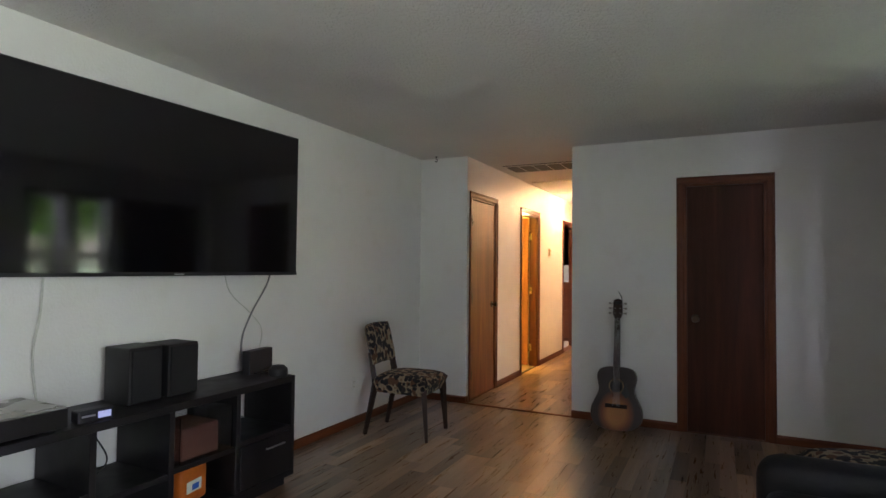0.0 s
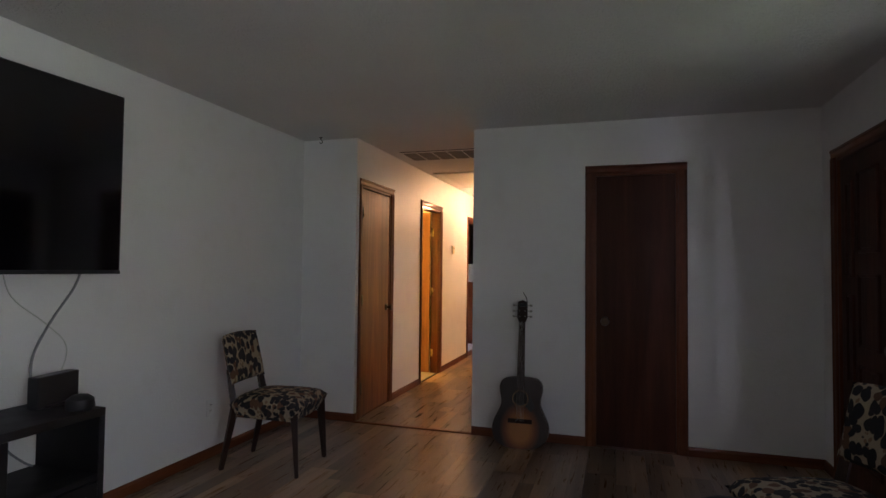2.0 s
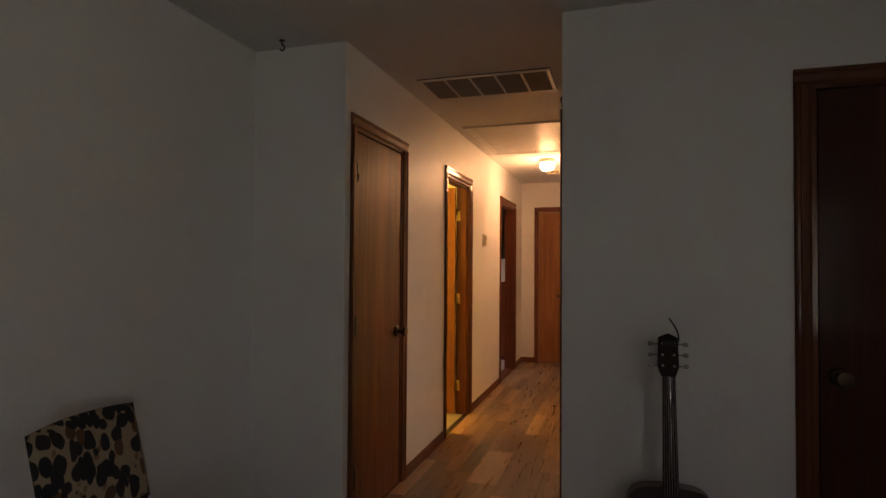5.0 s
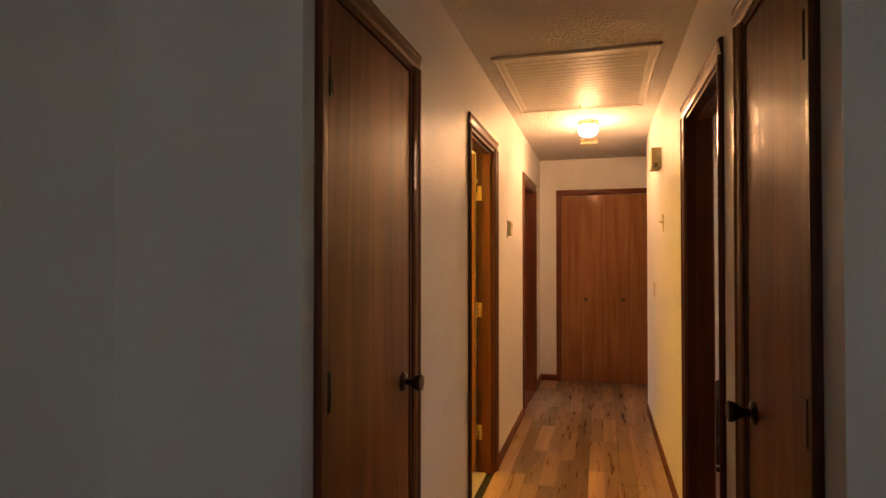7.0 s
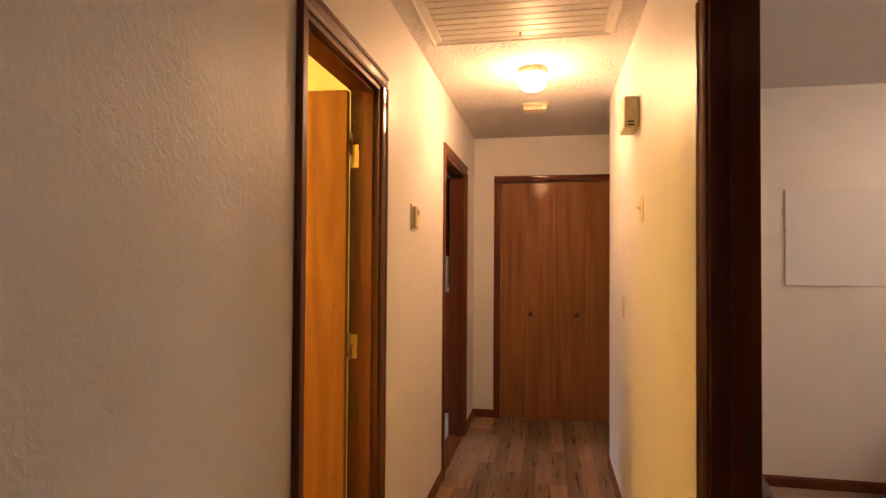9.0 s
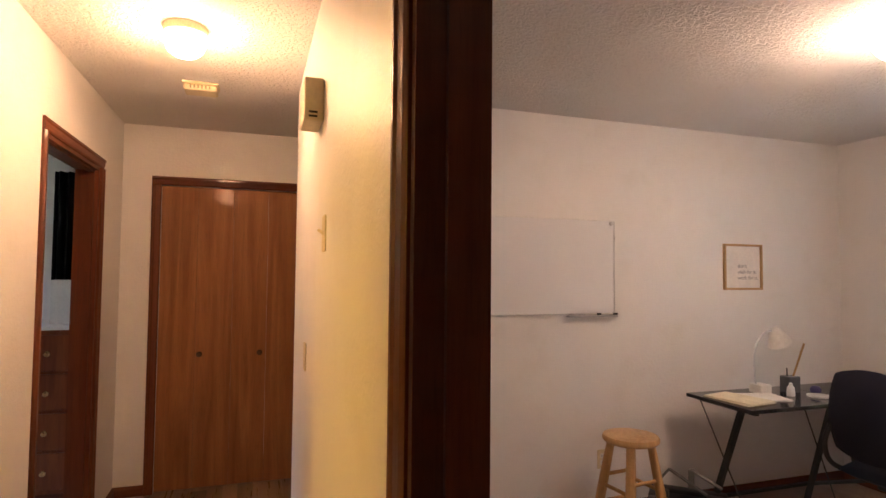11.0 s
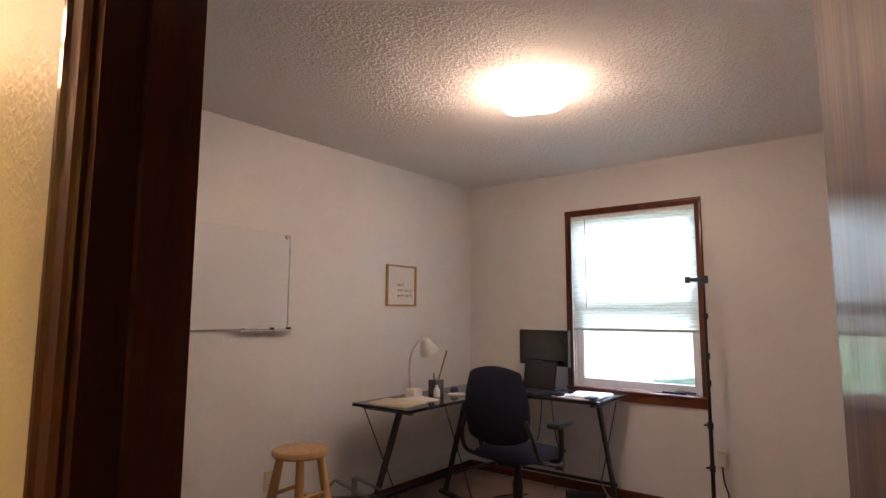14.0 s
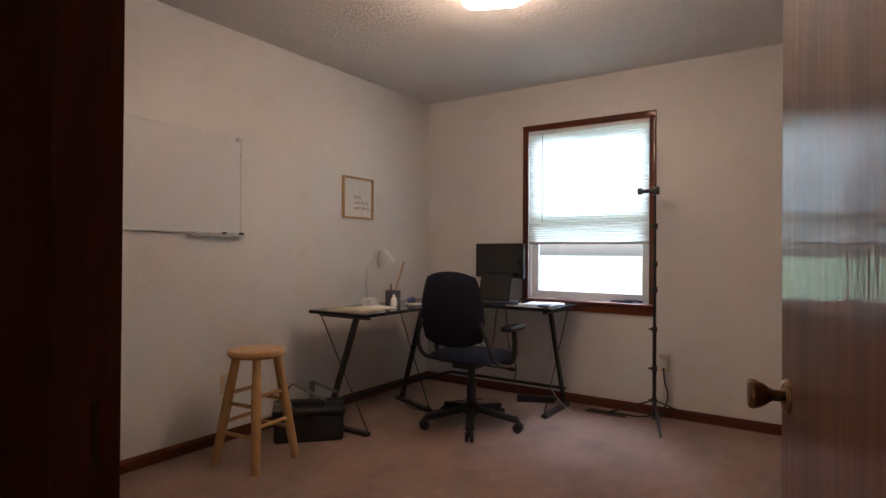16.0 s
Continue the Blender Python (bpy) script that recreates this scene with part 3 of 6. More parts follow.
# hall closet, closed
casing("door_4_casing", 'y', XR, -1, *D4)
lining("door_4_frame", 'y', *D4, XR, OX0, XR + 0.04)
flush_door("door_4", D4[1] - D4[0] - 0.04, pose(XR + 0.002, D4[1] - 0.02, 0, 0, 0, -90), "closed glossy flush wooden hall closet door", 0.065, (-1,), M_BRONZE,
           [(D4[1] - D4[0] - 0.037, -0.004, -0.02, 0)])
# office door, open into the office, hinged at its near side
casing("door_5_casing", 'y', XR, -1, *DO)
casing("door_5_casing_inside", 'y', OX0, 1, *DO)
lining("door_5_frame", 'y', *DO, XR, OX0, XR + 0.045)
flush_door("door_5", 0.765, pose(OX0 + 0.012, DO[0] + 0.022, 0, 0, 0, 12.2), "open glossy wooden office door mirroring the window", 0.705, (-1, 1), M_KNOB, material=M_DOOR_GLOSS, knob_size=0.8, knob_z=0.90)
bm = bmesh.new()
box(bm, XR + 0.062, XR + 0.092, DO[1] - 0.0205, DO[1] - 0.0185, 0.885, 0.955)
part("strike_plate", bm, M_BRONZE, thing("strike_plate_set", pose(0, 0, 0), "brass strike plate on the office door frame", "strike plate"))
# living room closet, closed
casing("door_6_casing", 'x', LY1, -1, *DC)
lining("door_6_frame", 'x', *DC, LY1, LY1 + TH, LY1 + 0.04)
flush_door("door_6", DC[1] - DC[0] - 0.04, pose(DC[0] + 0.02, LY1 + 0.003, 0), "closed dark-stained flush closet door", 0.065, (-1,), M_BRONZE, material=M_DOOR_DARK)
tagged(part("threshold_strip", SB(XL, XR, 5.365, 5.40, 0.0, 0.009, r=0.004), M_TRIM_X), "dark wooden threshold strip at the hall opening", "threshold", kind="structure")
for nm, x0, x1, y0, y1 in (("door_saddle", XL - TH, XL, *D1), ("door_saddle", XL - TH, XL, *D3), ("door_saddle", DC[0], DC[1], LY1, LY1 + TH)):
    tagged(part(nm, B((x0, x1, y0, y1, -0.012, 0.004)), M_TRIM_Y), "dark wooden door saddle", "threshold", kind="structure")


def front_door():
    """The carved panelled front door in the east wall."""
    casing("front_door_casing", 'y', LX1, -1, *DF)
    lining("front_door_frame", 'y', *DF, LX1, LX1 + TH, LX1 + 0.06)
    w = DF[1] - DF[0] - 0.044
    ob = thing("front_door", pose(LX1 + 0.004, DF[1] - 0.022, 0, 0, 0, -90), "closed dark panelled wooden front door with brass locks", "door", kind="structure")
    part("leaf", SB(0, w, 0.012, 0.045, 0.008, 2.01, r=0.002, seg=1), M_DOOR_DARK, ob)
    cols = ((0.10, 0.21), (0.28, w - 0.28), (w - 0.21, w - 0.10))
    rows = {0: ((0.2, 0.55), (0.65, 1.18), (1.28, 1.86)), 1: ((0.2, 0.78), (0.88, 1.30), (1.42, 1.90)), 2: ((0.2, 0.55), (0.65, 1.18), (1.28, 1.86))}
    for c, (a, b) in enumerate(cols):
        for lo, hi in rows[c]:
            bm = bmesh.new()
            for x0, x1, z0, z1 in ((a, a + 0.018, lo, hi), (b - 0.018, b, lo, hi), (a + 0.018, b - 0.018, lo, lo + 0.018), (a + 0.018, b - 0.018, hi - 0.018, hi)):
                soft_box(bm, x0, x1, -0.004, 0.0125, z0, z1, r=0.005)
            soft_box(bm, a + 0.03, b - 0.03, 0.003, 0.0125, lo + 0.03, hi - 0.03, r=0.004)
            part("panel", bm, M_DOOR_DARK, ob)
    knob(ob, pose(w - 0.055, 0.012, 0.92, 90), M_BRONZE, "dark bronze door knob")
    bm = bmesh.new()
    turned(bm, [(0.032, 0), (0.032, 0.01), (0.024, 0.018), (0.012, 0.02)])
    box(bm, -0.004, 0.004, -0.016, 0.016, 0.018, 0.036)
    part("deadbolt", bm, M_BRASS, ob, "brass deadbolt", True, m=pose(w - 0.055, 0.012, 1.17, 90))


front_door()


def bifold():
    casing("door_7_casing", 'x', HEND, -1, *BIF)
    ob = thing("door_7", pose(0, HEND, 0), "closed four-leaf wooden bifold closet door at the hall end", "closet door", kind="structure")
    w = (BIF[1] - BIF[0]) / 4
    for k in range(4):
        x = BIF[0] + k * w
        y = 0.012 if k in (0, 3) else 0.016
        part("leaf", SB(x + 0.0006, x + w - 0.0006, y, y + 0.03, 0.008, 2.032, r=0.001, seg=1), M_BIFOLD, ob)
    for x in (-1.077, -0.690):
        bm = bmesh.new()
        turned(bm, [(0.010, 0), (0.010, 0.012), (0.017, 0.018), (0.019, 0.026), (0.012, 0.031)])
        part("pull", bm, M_BRONZE, ob, "small round pull knob", True, m=pose(x, 0.016, 0.90, 90))
    part("track", B((BIF[0], BIF[1], 0.05, 0.08, 2.005, 2.03)), M_METALBLK, ob)


bifold()


def baseboard(name, runs, h=0.066, t=0.012):
    """Baseboards (x0, y0, x1, y1, nx, ny) along the floor; n points into the room."""
    for x0, y0, x1, y1, nx, ny in runs:
        bm = bmesh.new()
        a, b, n = Vector((x0, y0, 0)), Vector((x1, y1, 0)), Vector((nx, ny, 0))
        prof = ((0, 0.0), (1, 0.0), (1, 0.72), (0.75, 0.86), (0.35, 1.0), (0, 1.0))
        rings = [[bm.verts.new(p + n * (t * u) + Vector((0, 0, h * v))) for u, v in prof] for p in (a, b)]
        for k in range(6):
            bm.faces.new((rings[0][k], rings[0][(k + 1) % 6], rings[1][(k + 1) % 6], rings[1][k]))
        bm.faces.new(rings[0][::-1])
        bm.faces.new(rings[1])
        tagged(part(name, bm, M_TRIM_Y if x0 == x1 else M_TRIM_X), "dark brown wooden baseboard", "baseboard", kind="structure")


C = CAS
baseboard("baseboard", [
    (LX0, LY0, LX0, 5.40, 1, 0), (LX0, 5.40, XL, 5.40, 0, -1), (XL, 5.40, XL, D1[0] - C, 1, 0), (XL, D1[1] + C, XL, D2[0] - C, 1, 0),
    (XL, D2[1] + C, XL, D3[0] - C, 1, 0), (XL, D3[1] + C, XL, HEND, 1, 0), (XL, HEND, BIF[0] - C, HEND, 0, -1),
    (XR, D4[1] + C, XR, DO[0] - C, -1, 0), (XR, DO[1] + C, XR, OY1 + TH, -1, 0), (BIF[1] + C, HEND, 0.6, HEND, 0, -1),
    (XR, LY1, DC[0] - C, LY1, 0, -1), (DC[1] + C, LY1, LX1, LY1, 0, -1), (LX1, LY1, LX1, DF[1] + C, -1, 0), (LX1, DF[0] - C, LX1, LY0, -1, 0), (LX0, LY0, LX1, LY0, 0, 1),
    (OX0, OY1, OX1, OY1, 0, -1), (OX1, OY0, OX1, OY1, -1, 0), (OX0, OY0, OX1, OY0, 0, 1), (OX0, DO[1] + C, OX0, OY1, 1, 0)])


def sash_window(name, x, sign, hole, label, out):
    """A double-hung window in a wall along y; x is the room face, sign its inward normal."""
    ya, yb, za, zb = hole
    ob = thing(name, pose(0, 0, 0), label, "window", kind="structure")
    bm = bmesh.new()
    for u, inward in ((ya - 0.04, (0, 1, 0)), (yb + 0.04, (0, -1, 0))):
        moulded(bm, (x, u, za), (x, u, zb), (sign, 0, 0), inward, 0.045)
    moulded(bm, (x, ya - 0.04, zb + 0.045), (x, yb + 0.04, zb + 0.045), (sign, 0, 0), (0, 0, -1), 0.045)
    part("window_frame", bm, M_TRIM, ob, "dark wooden window casing")
    bm = bmesh.new()
    a, b = (x + sign * 0.035, x - sign * 0.05) if sign < 0 else (x - 0.05, x + 0.035)
    soft_box(bm, min(a, b), max(a, b), ya - 0.045, yb + 0.045, za - 0.022, za, r=0.006)
    box(bm, min(x, x + sign * 0.016), max(x, x + sign * 0.016), ya - 0.04, yb + 0.04, za - 0.08, za - 0.022)
    part("window_sill", bm, M_TRIM_Y, ob, "dark wooden sill and apron")
    d = -sign
    mid = (za + zb) / 2
    for z0, z1, off in ((za + 0.005, mid + 0.02, 0.055), (mid - 0.02, zb - 0.005, 0.08)):
        bm = bmesh.new()
        x0, x1 = sorted((x + d * off, x + d * (off + 0.028)))
        s = 0.055
        box(bm, x0, x1, ya + 0.012, ya + 0.012 + s, z0, z1)
        box(bm, x0, x1, yb - 0.012 - s, yb - 0.012, z0, z1)
        box(bm, x0, x1, ya + 0.012 + s, yb - 0.012 - s, z0, z0 + s)
        box(bm, x0, x1, ya + 0.012 + s, yb - 0.012 - s, z1 - 0.04, z1)
        sash = part("sash", bm, M_VINYL, ob, "white vinyl sash", bevel=0.003)
        xm = (x0 + x1) / 2
        pane = part("pane", B((xm - 0.002, xm + 0.002, ya + 0.012 + s, yb - 0.012 - s, z0 + s, z1 - 0.04)), M_GLASS, sash, "clear glass pane")
        pane.visible_shadow = False
    x0, x1 = sorted((x + d * 0.03, x + d * TH))
    bm = B((x0, x1, ya, ya + 0.012, za, zb), (x0, x1, yb - 0.012, yb, za, zb), (x0, x1, ya + 0.012, yb - 0.012, zb - 0.012, zb), (x0, x1, ya + 0.012, yb - 0.012, za, za + 0.005))
    part("track", bm, M_VINYL, ob, "white vinyl window frame")
    return ob


sash_window("window_1", OX1, -1, OWIN, "double-hung office window with dark wooden casing", 1)
for w_name, w_hole in zip(("window_2", "window_3", "window_4"), (*LWINS, FWIN)):
    sash_window(w_name, LX1, -1, w_hole, "double-hung living room window in the front wall", 1)

# ---- ceiling fixtures ----


def hall_light():
    ob = thing("hall_ceiling_light", pose(-1.014, 8.864, CEIL), "small round glass ceiling light glowing warm under an ivory canopy", "ceiling light")
    bm = bmesh.new()
    turned(bm, [(0.082, 0), (0.084, -0.010), (0.080, -0.030), (0.070, -0.036)], seg=32)
    part("canopy", bm, M_IVORY, ob, "ivory canopy ring", True)
    bm = bmesh.new()
    turned(bm, [(0.066, -0.034), (0.074, -0.046), (0.076, -0.070), (0.066, -0.096), (0.044, -0.114), (0.010, -0.120)], seg=32)
    part("shade", bm, glow("hall_glass_glow", (1.0, 0.66, 0.32), 14.0), ob, "white glass bowl shade", True)


hall_light()


def office_light():
    ob = thing("office_ceiling_light", pose(1.64, 7.87, CEIL, 0, 0, 23), "square bent-glass ceiling light glowing warm white", "ceiling light")
    bm = bmesh.new()
    turned(bm, [(0.07, 0), (0.07, -0.02), (0.02, -0.03)], seg=24)
    part("canopy", bm, M_WHITE, ob, "", True)
    bm = bmesh.new()
    n, h = 12, 0.165
    grid = [[bm.verts.new((h * (2 * i / n - 1), h * (2 * j / n - 1), -0.115 + 0.075 * max(abs(2 * i / n - 1), abs(2 * j / n - 1)) ** 3)) for j in range(n + 1)] for i in range(n + 1)]
    for i in range(n):
        for j in range(n):
            bm.faces.new((grid[i][j], grid[i + 1][j], grid[i + 1][j + 1], grid[i][j + 1]))
    bmesh.ops.solidify(bm, geom=bm.faces[:], thickness=0.005)
    part("shade", bm, glow("office_glass_glow", (1.0, 0.76, 0.48), 3.2), ob, "square white glass shade", True)
    bm = bmesh.new()
    turned(bm, [(0.012, -0.118), (0.014, -0.124), (0.006, -0.132)], seg=14)
    part("finial", bm, M_WHITE, ob, "", True)


office_light()


M_SLOT = plain("shaded_ivory", (0.30, 0.25, 0.14), 0.6)


def smoke_alarm():
    ob = thing("smoke_alarm", pose(-1.018, 9.60, CEIL), "ivory plastic smoke alarm on the hall ceiling", "smoke alarm")
    part("base", SB(-0.088, 0.088, -0.065, 0.065, -0.012, 0.0, r=0.005), M_IVORY, ob)
    part("cover", SB(-0.080, 0.080, -0.058, 0.058, -0.044, -0.012, r=0.010), M_IVORY, ob)
    for k in range(6):
        part("slot", SB(-0.05 + k * 0.018, -0.042 + k * 0.018, -0.0595, -0.057, -0.036, -0.018, r=0.0008, seg=1), M_SLOT, ob)


smoke_alarm()


def return_vent():
    """Return-air grille: a frame with five bays of thin slats."""
    ob = thing("ceiling_vent", pose(-1.05, 6.25, CEIL), "white return-air grille with five dark louvred bays", "air vent")
    w, d = 0.39, 0.20
    part("backing", B((-w, w, -d, d, -0.006, -0.001)), M_DARK, ob, "dark duct behind the slats")
    bm = bmesh.new()
    for x0, x1, y0, y1 in ((-w, w, -d, -d + 0.022), (-w, w, d - 0.022, d), (-w, -w + 0.022, -d + 0.022, d - 0.022), (w - 0.022, w, -d + 0.022, d - 0.022)):
        box(bm, x0, x1, y0, y1, -0.014, -0.006)
    part("frame", bm, M_WHITE, ob, bevel=0.002)
    for k in range(1, 5):
        x = -w + 0.011 + k * (2 * w - 0.022) / 5
        part("bar", B((x - 0.007, x + 0.007, -d + 0.022, d - 0.022, -0.0135, -0.006)), M_WHITE, ob)
    for j in range(18):
        y = -d + 0.036 + j * 0.0194
        bm = bmesh.new()
        bar(bm, (-w + 0.022, y, -0.010), (w - 0.022, y, -0.010), 0.011, 0.0012, (0, 0.6, 0.8))
        part("slat", bm, plain("vent_slat", (0.30, 0.28, 0.25), 0.5) if j == 0 else bpy.data.materials["vent_slat"], ob)


return_vent()


M_HATCH = plain("hatch_paint", (0.74, 0.72, 0.68), 0.48, vary=0.05)


def attic_hatch():
    """Attic hatch: beadboard panel in a mitred trim."""
    ob = thing("attic_hatch", pose(-1.055, 7.83, CEIL), "white beadboard attic hatch with moulded trim", "attic hatch")
    w, d = 0.435, 0.58
    bm = bmesh.new()
    for a, b, inward in (((-w, -d, 0), (-w, d, 0), (1, 0, 0)), ((w, -d, 0), (w, d, 0), (-1, 0, 0)), ((-w, -d, 0), (w, -d, 0), (0, 1, 0)), ((-w, d, 0), (w, d, 0), (0, -1, 0))):
        moulded(bm, a, b, (0, 0, -1), inward, 0.06, 0.016)
    part("trim", bm, M_HATCH, ob)
    n = 18
    step = 2 * (d - 0.05) / n
    for k in range(n):
        y = -d + 0.05 + k * step
        bm = bmesh.new()
        soft_box(bm, -w + 0.05, w - 0.05, y + 0.0015, y + step - 0.0015, -0.007, -0.001, r=0.003, seg=2)
        part("board", bm, M_HATCH, ob)
    bm = bmesh.new()
    turned(bm, [(0.006, -0.007), (0.004, -0.015), (0.009, -0.022), (0.003, -0.026)], seg=10)
    part("pull", bm, M_BRASS, ob, "", True, m=pose(0, d - 0.09, 0))


attic_hatch()


def hook():
    ob = thing("ceiling_hook", pose(-1.87, 5.30, CEIL), "small dark metal hook in the ceiling corner", "hook")
    bm = bmesh.new()
    turned(bm, [(0.014, 0), (0.014, -0.004), (0.004, -0.006)], seg=12)
    tube(bm, [(0, 0, -0.004), (0, 0, -0.02), (0.012, 0, -0.03), (0.012, 0, -0.045), (0, 0, -0.052), (-0.012, 0, -0.042)], 0.004)
    part("hook_wire", bm, M_METALBLK, ob, "", True)


hook()

# ---- hall wall fittings ----


def thermostat():
    ob = thing("thermostat", pose(XL, 8.33, 1.56, 0, 0, 0), "ivory wall thermostat on the hall wall", "thermostat")
    part("plate", SB(0, 0.010, -0.045, 0.045, -0.065, 0.065, r=0.004), M_WHITE, ob)
    part("cover", SB(0.010, 0.030, -0.034, 0.034, -0.052, 0.052, r=0.006), M_IVORY, ob)
    part("window", SB(0.0295, 0.031, -0.02, 0.02, 0.012, 0.036, r=0.0006, seg=1), M_SLOT, ob)


thermostat()


def chime():
    ob = thing("door_chime", pose(XR, 8.40, 2.03), "yellowed ivory plastic door chime box on the hall wall", "door chime")
    part("box", SB(-0.066, 0.0, -0.085, 0.085, -0.072, 0.072, r=0.008), M_IVORY, ob)
    for k in range(2):
        part("slot", SB(-0.050, -0.022, -0.086, -0.084, -0.062 + k * 0.014, -0.055 + k * 0.014, r=0.0004, seg=1), M_DARK, ob)


chime()


def wall_plate(name, m, label, toggle=True, sockets=False, material=M_IVORY):
    """A cover plate; local z points out of the wall, y up."""
    ob = thing(name, m, label, "wall plate")
    part("plate", SB(-0.035, 0.035, -0.057, 0.057, 0, 0.006, r=0.003), material, ob)
    if toggle:
        bm = bmesh.new()
        bar(bm, (0, 0.0, 0.004), (0, 0.012, 0.022), 0.009, 0.008, (1, 0, 0))
        part("toggle", bm, M_IVORY, ob)
    if sockets:
        for y in (-0.02, 0.02):
            s = part("socket", SB(-0.017, 0.017, y - 0.014, y + 0.014, 0.005, 0.0075, r=0.001, seg=1), M_WHITE, ob)
            part("slots", B((-0.008, -0.005, y - 0.005, y + 0.005, 0.0073, 0.0078), (0.005, 0.008, y - 0.005, y + 0.005, 0.0073, 0.0078)), M_DARK, s)
    for y in ((-0.042, 0.042) if toggle else (0.0,)):
        bm = bmesh.new()
        turned(bm, [(0.0035, 0.0058), (0.003, 0.0068)], seg=8)
        part("screw", bm, M_ALU, ob, m=pose(0, y, 0))
    return ob


wall_plate("light_switch", pose(XR, 8.235, 1.58, 90, 0, -90), "ivory toggle light switch on the hall wall")
wall_plate("hall_outlet", pose(XR, 8.86, 1.11, 90, 0, -90), "ivory wall plate low on the hall wall", False)
wall_plate("wall_outlet", pose(OX1, 7.452, 0.37, 90, 0, -90), "ivory outlet under the office window", False, True)
wall_plate("wall_outlet", pose(1.308, OY1, 0.335, 90, 0, 0), "ivory outlet behind the stool", False, True)
wall_plate("wall_outlet", pose(LX0, 4.25, 0.34, 90, 0, 90), "white outlet behind the patterned chair", False, True, M_VINYL)

# ---- living room ----
TV_M = pose(-2.055, 2.455, 1.738, 0, 0, -3.0)


def television():
    """Local x out of the screen, y along its width."""
    ob = thing("television", TV_M, "large wall-mounted black flat television, switched off", "television")
    w, h = 0.905, 0.472
    part("body", SB(0.02, 0.055, -w, w, -h, h, r=0.004), M_PLASTIC, ob)
    part("back_box", SB(-0.015, 0.022, -0.5, 0.5, -0.38, 0.2, r=0.01), M_PLASTIC, ob)
    part("screen", B((0.0552, 0.0572, -w + 0.008, w - 0.008, -h + 0.016, h - 0.008)), M_SCREEN, ob, "glossy dark screen")
    bm = bmesh.new()
    soft_box(bm, 0.050, 0.060, -w, w, -h - 0.004, -h + 0.014, r=0.003)
    part("bezel", bm, M_PLASTIC, ob, "glossy lower bezel")
    part("badge", B((0.0602, 0.0608, -0.03, 0.03, -h + 0.002, -h + 0.009)), M_ALU, ob, "small pale badge")
    bm = bmesh.new()
    box(bm, -0.034, -0.013, -0.25, 0.25, -0.2, 0.2)
    part("wall_bracket", bm, M_METALBLK, ob)


television()


def cord(name, points, r, material, label):
    bm = bmesh.new()
    tube(bm, points, r)
    return tagged(part(name, bm, material, smooth=True), label, "cable")


M_GREYCORD = plain("grey_cord", (0.25, 0.26, 0.27), 0.5)
M_PALECORD = plain("pale_cord", (0.62, 0.63, 0.58), 0.5)
cord("cable", [(-2.05, 3.22, 1.32), (-2.05, 3.18, 1.20), (-2.06, 3.06, 1.02), (-2.06, 2.98, 0.86), (-2.04, 2.97, 0.70), (-2.02, 2.97, 0.662)], 0.006, M_GREYCORD, "grey cable hanging from the television")
cord("cable", [(-2.07, 2.83, 1.32), (-2.07, 2.88, 1.16), (-2.07, 3.05, 1.02), (-2.07, 3.16, 0.90), (-2.06, 3.12, 0.76), (-2.04, 3.02, 0.662)], 0.003, M_PALECORD, "thin pale cable looping down the wall")
cord("cable", [(-2.07, 1.80, 1.32), (-2.07, 1.79, 1.10), (-2.06, 1.76, 0.92), (-2.07, 1.78, 0.75), (-2.05, 1.79, 0.662)], 0.005, M_PALECORD, "pale cable hanging behind the television")
cord("cable", [(-2.06, 1.90, 0.47), (-2.05, 1.93, 0.36), (-2.0, 1.97, 0.32), (-1.97, 2.03, 0.345), (-1.98, 2.06, 0.40), (-2.06, 2.04, 0.50)], 0.004, M_METALBLK, "black cable coiled in the console")
cord("cable", [(-2.07, 2.86, 0.60), (-2.06, 2.87, 0.48), (-2.03, 2.93, 0.40), (-2.02, 2.97, 0.37)], 0.005, M_GREYCORD, "grey cable behind the console")


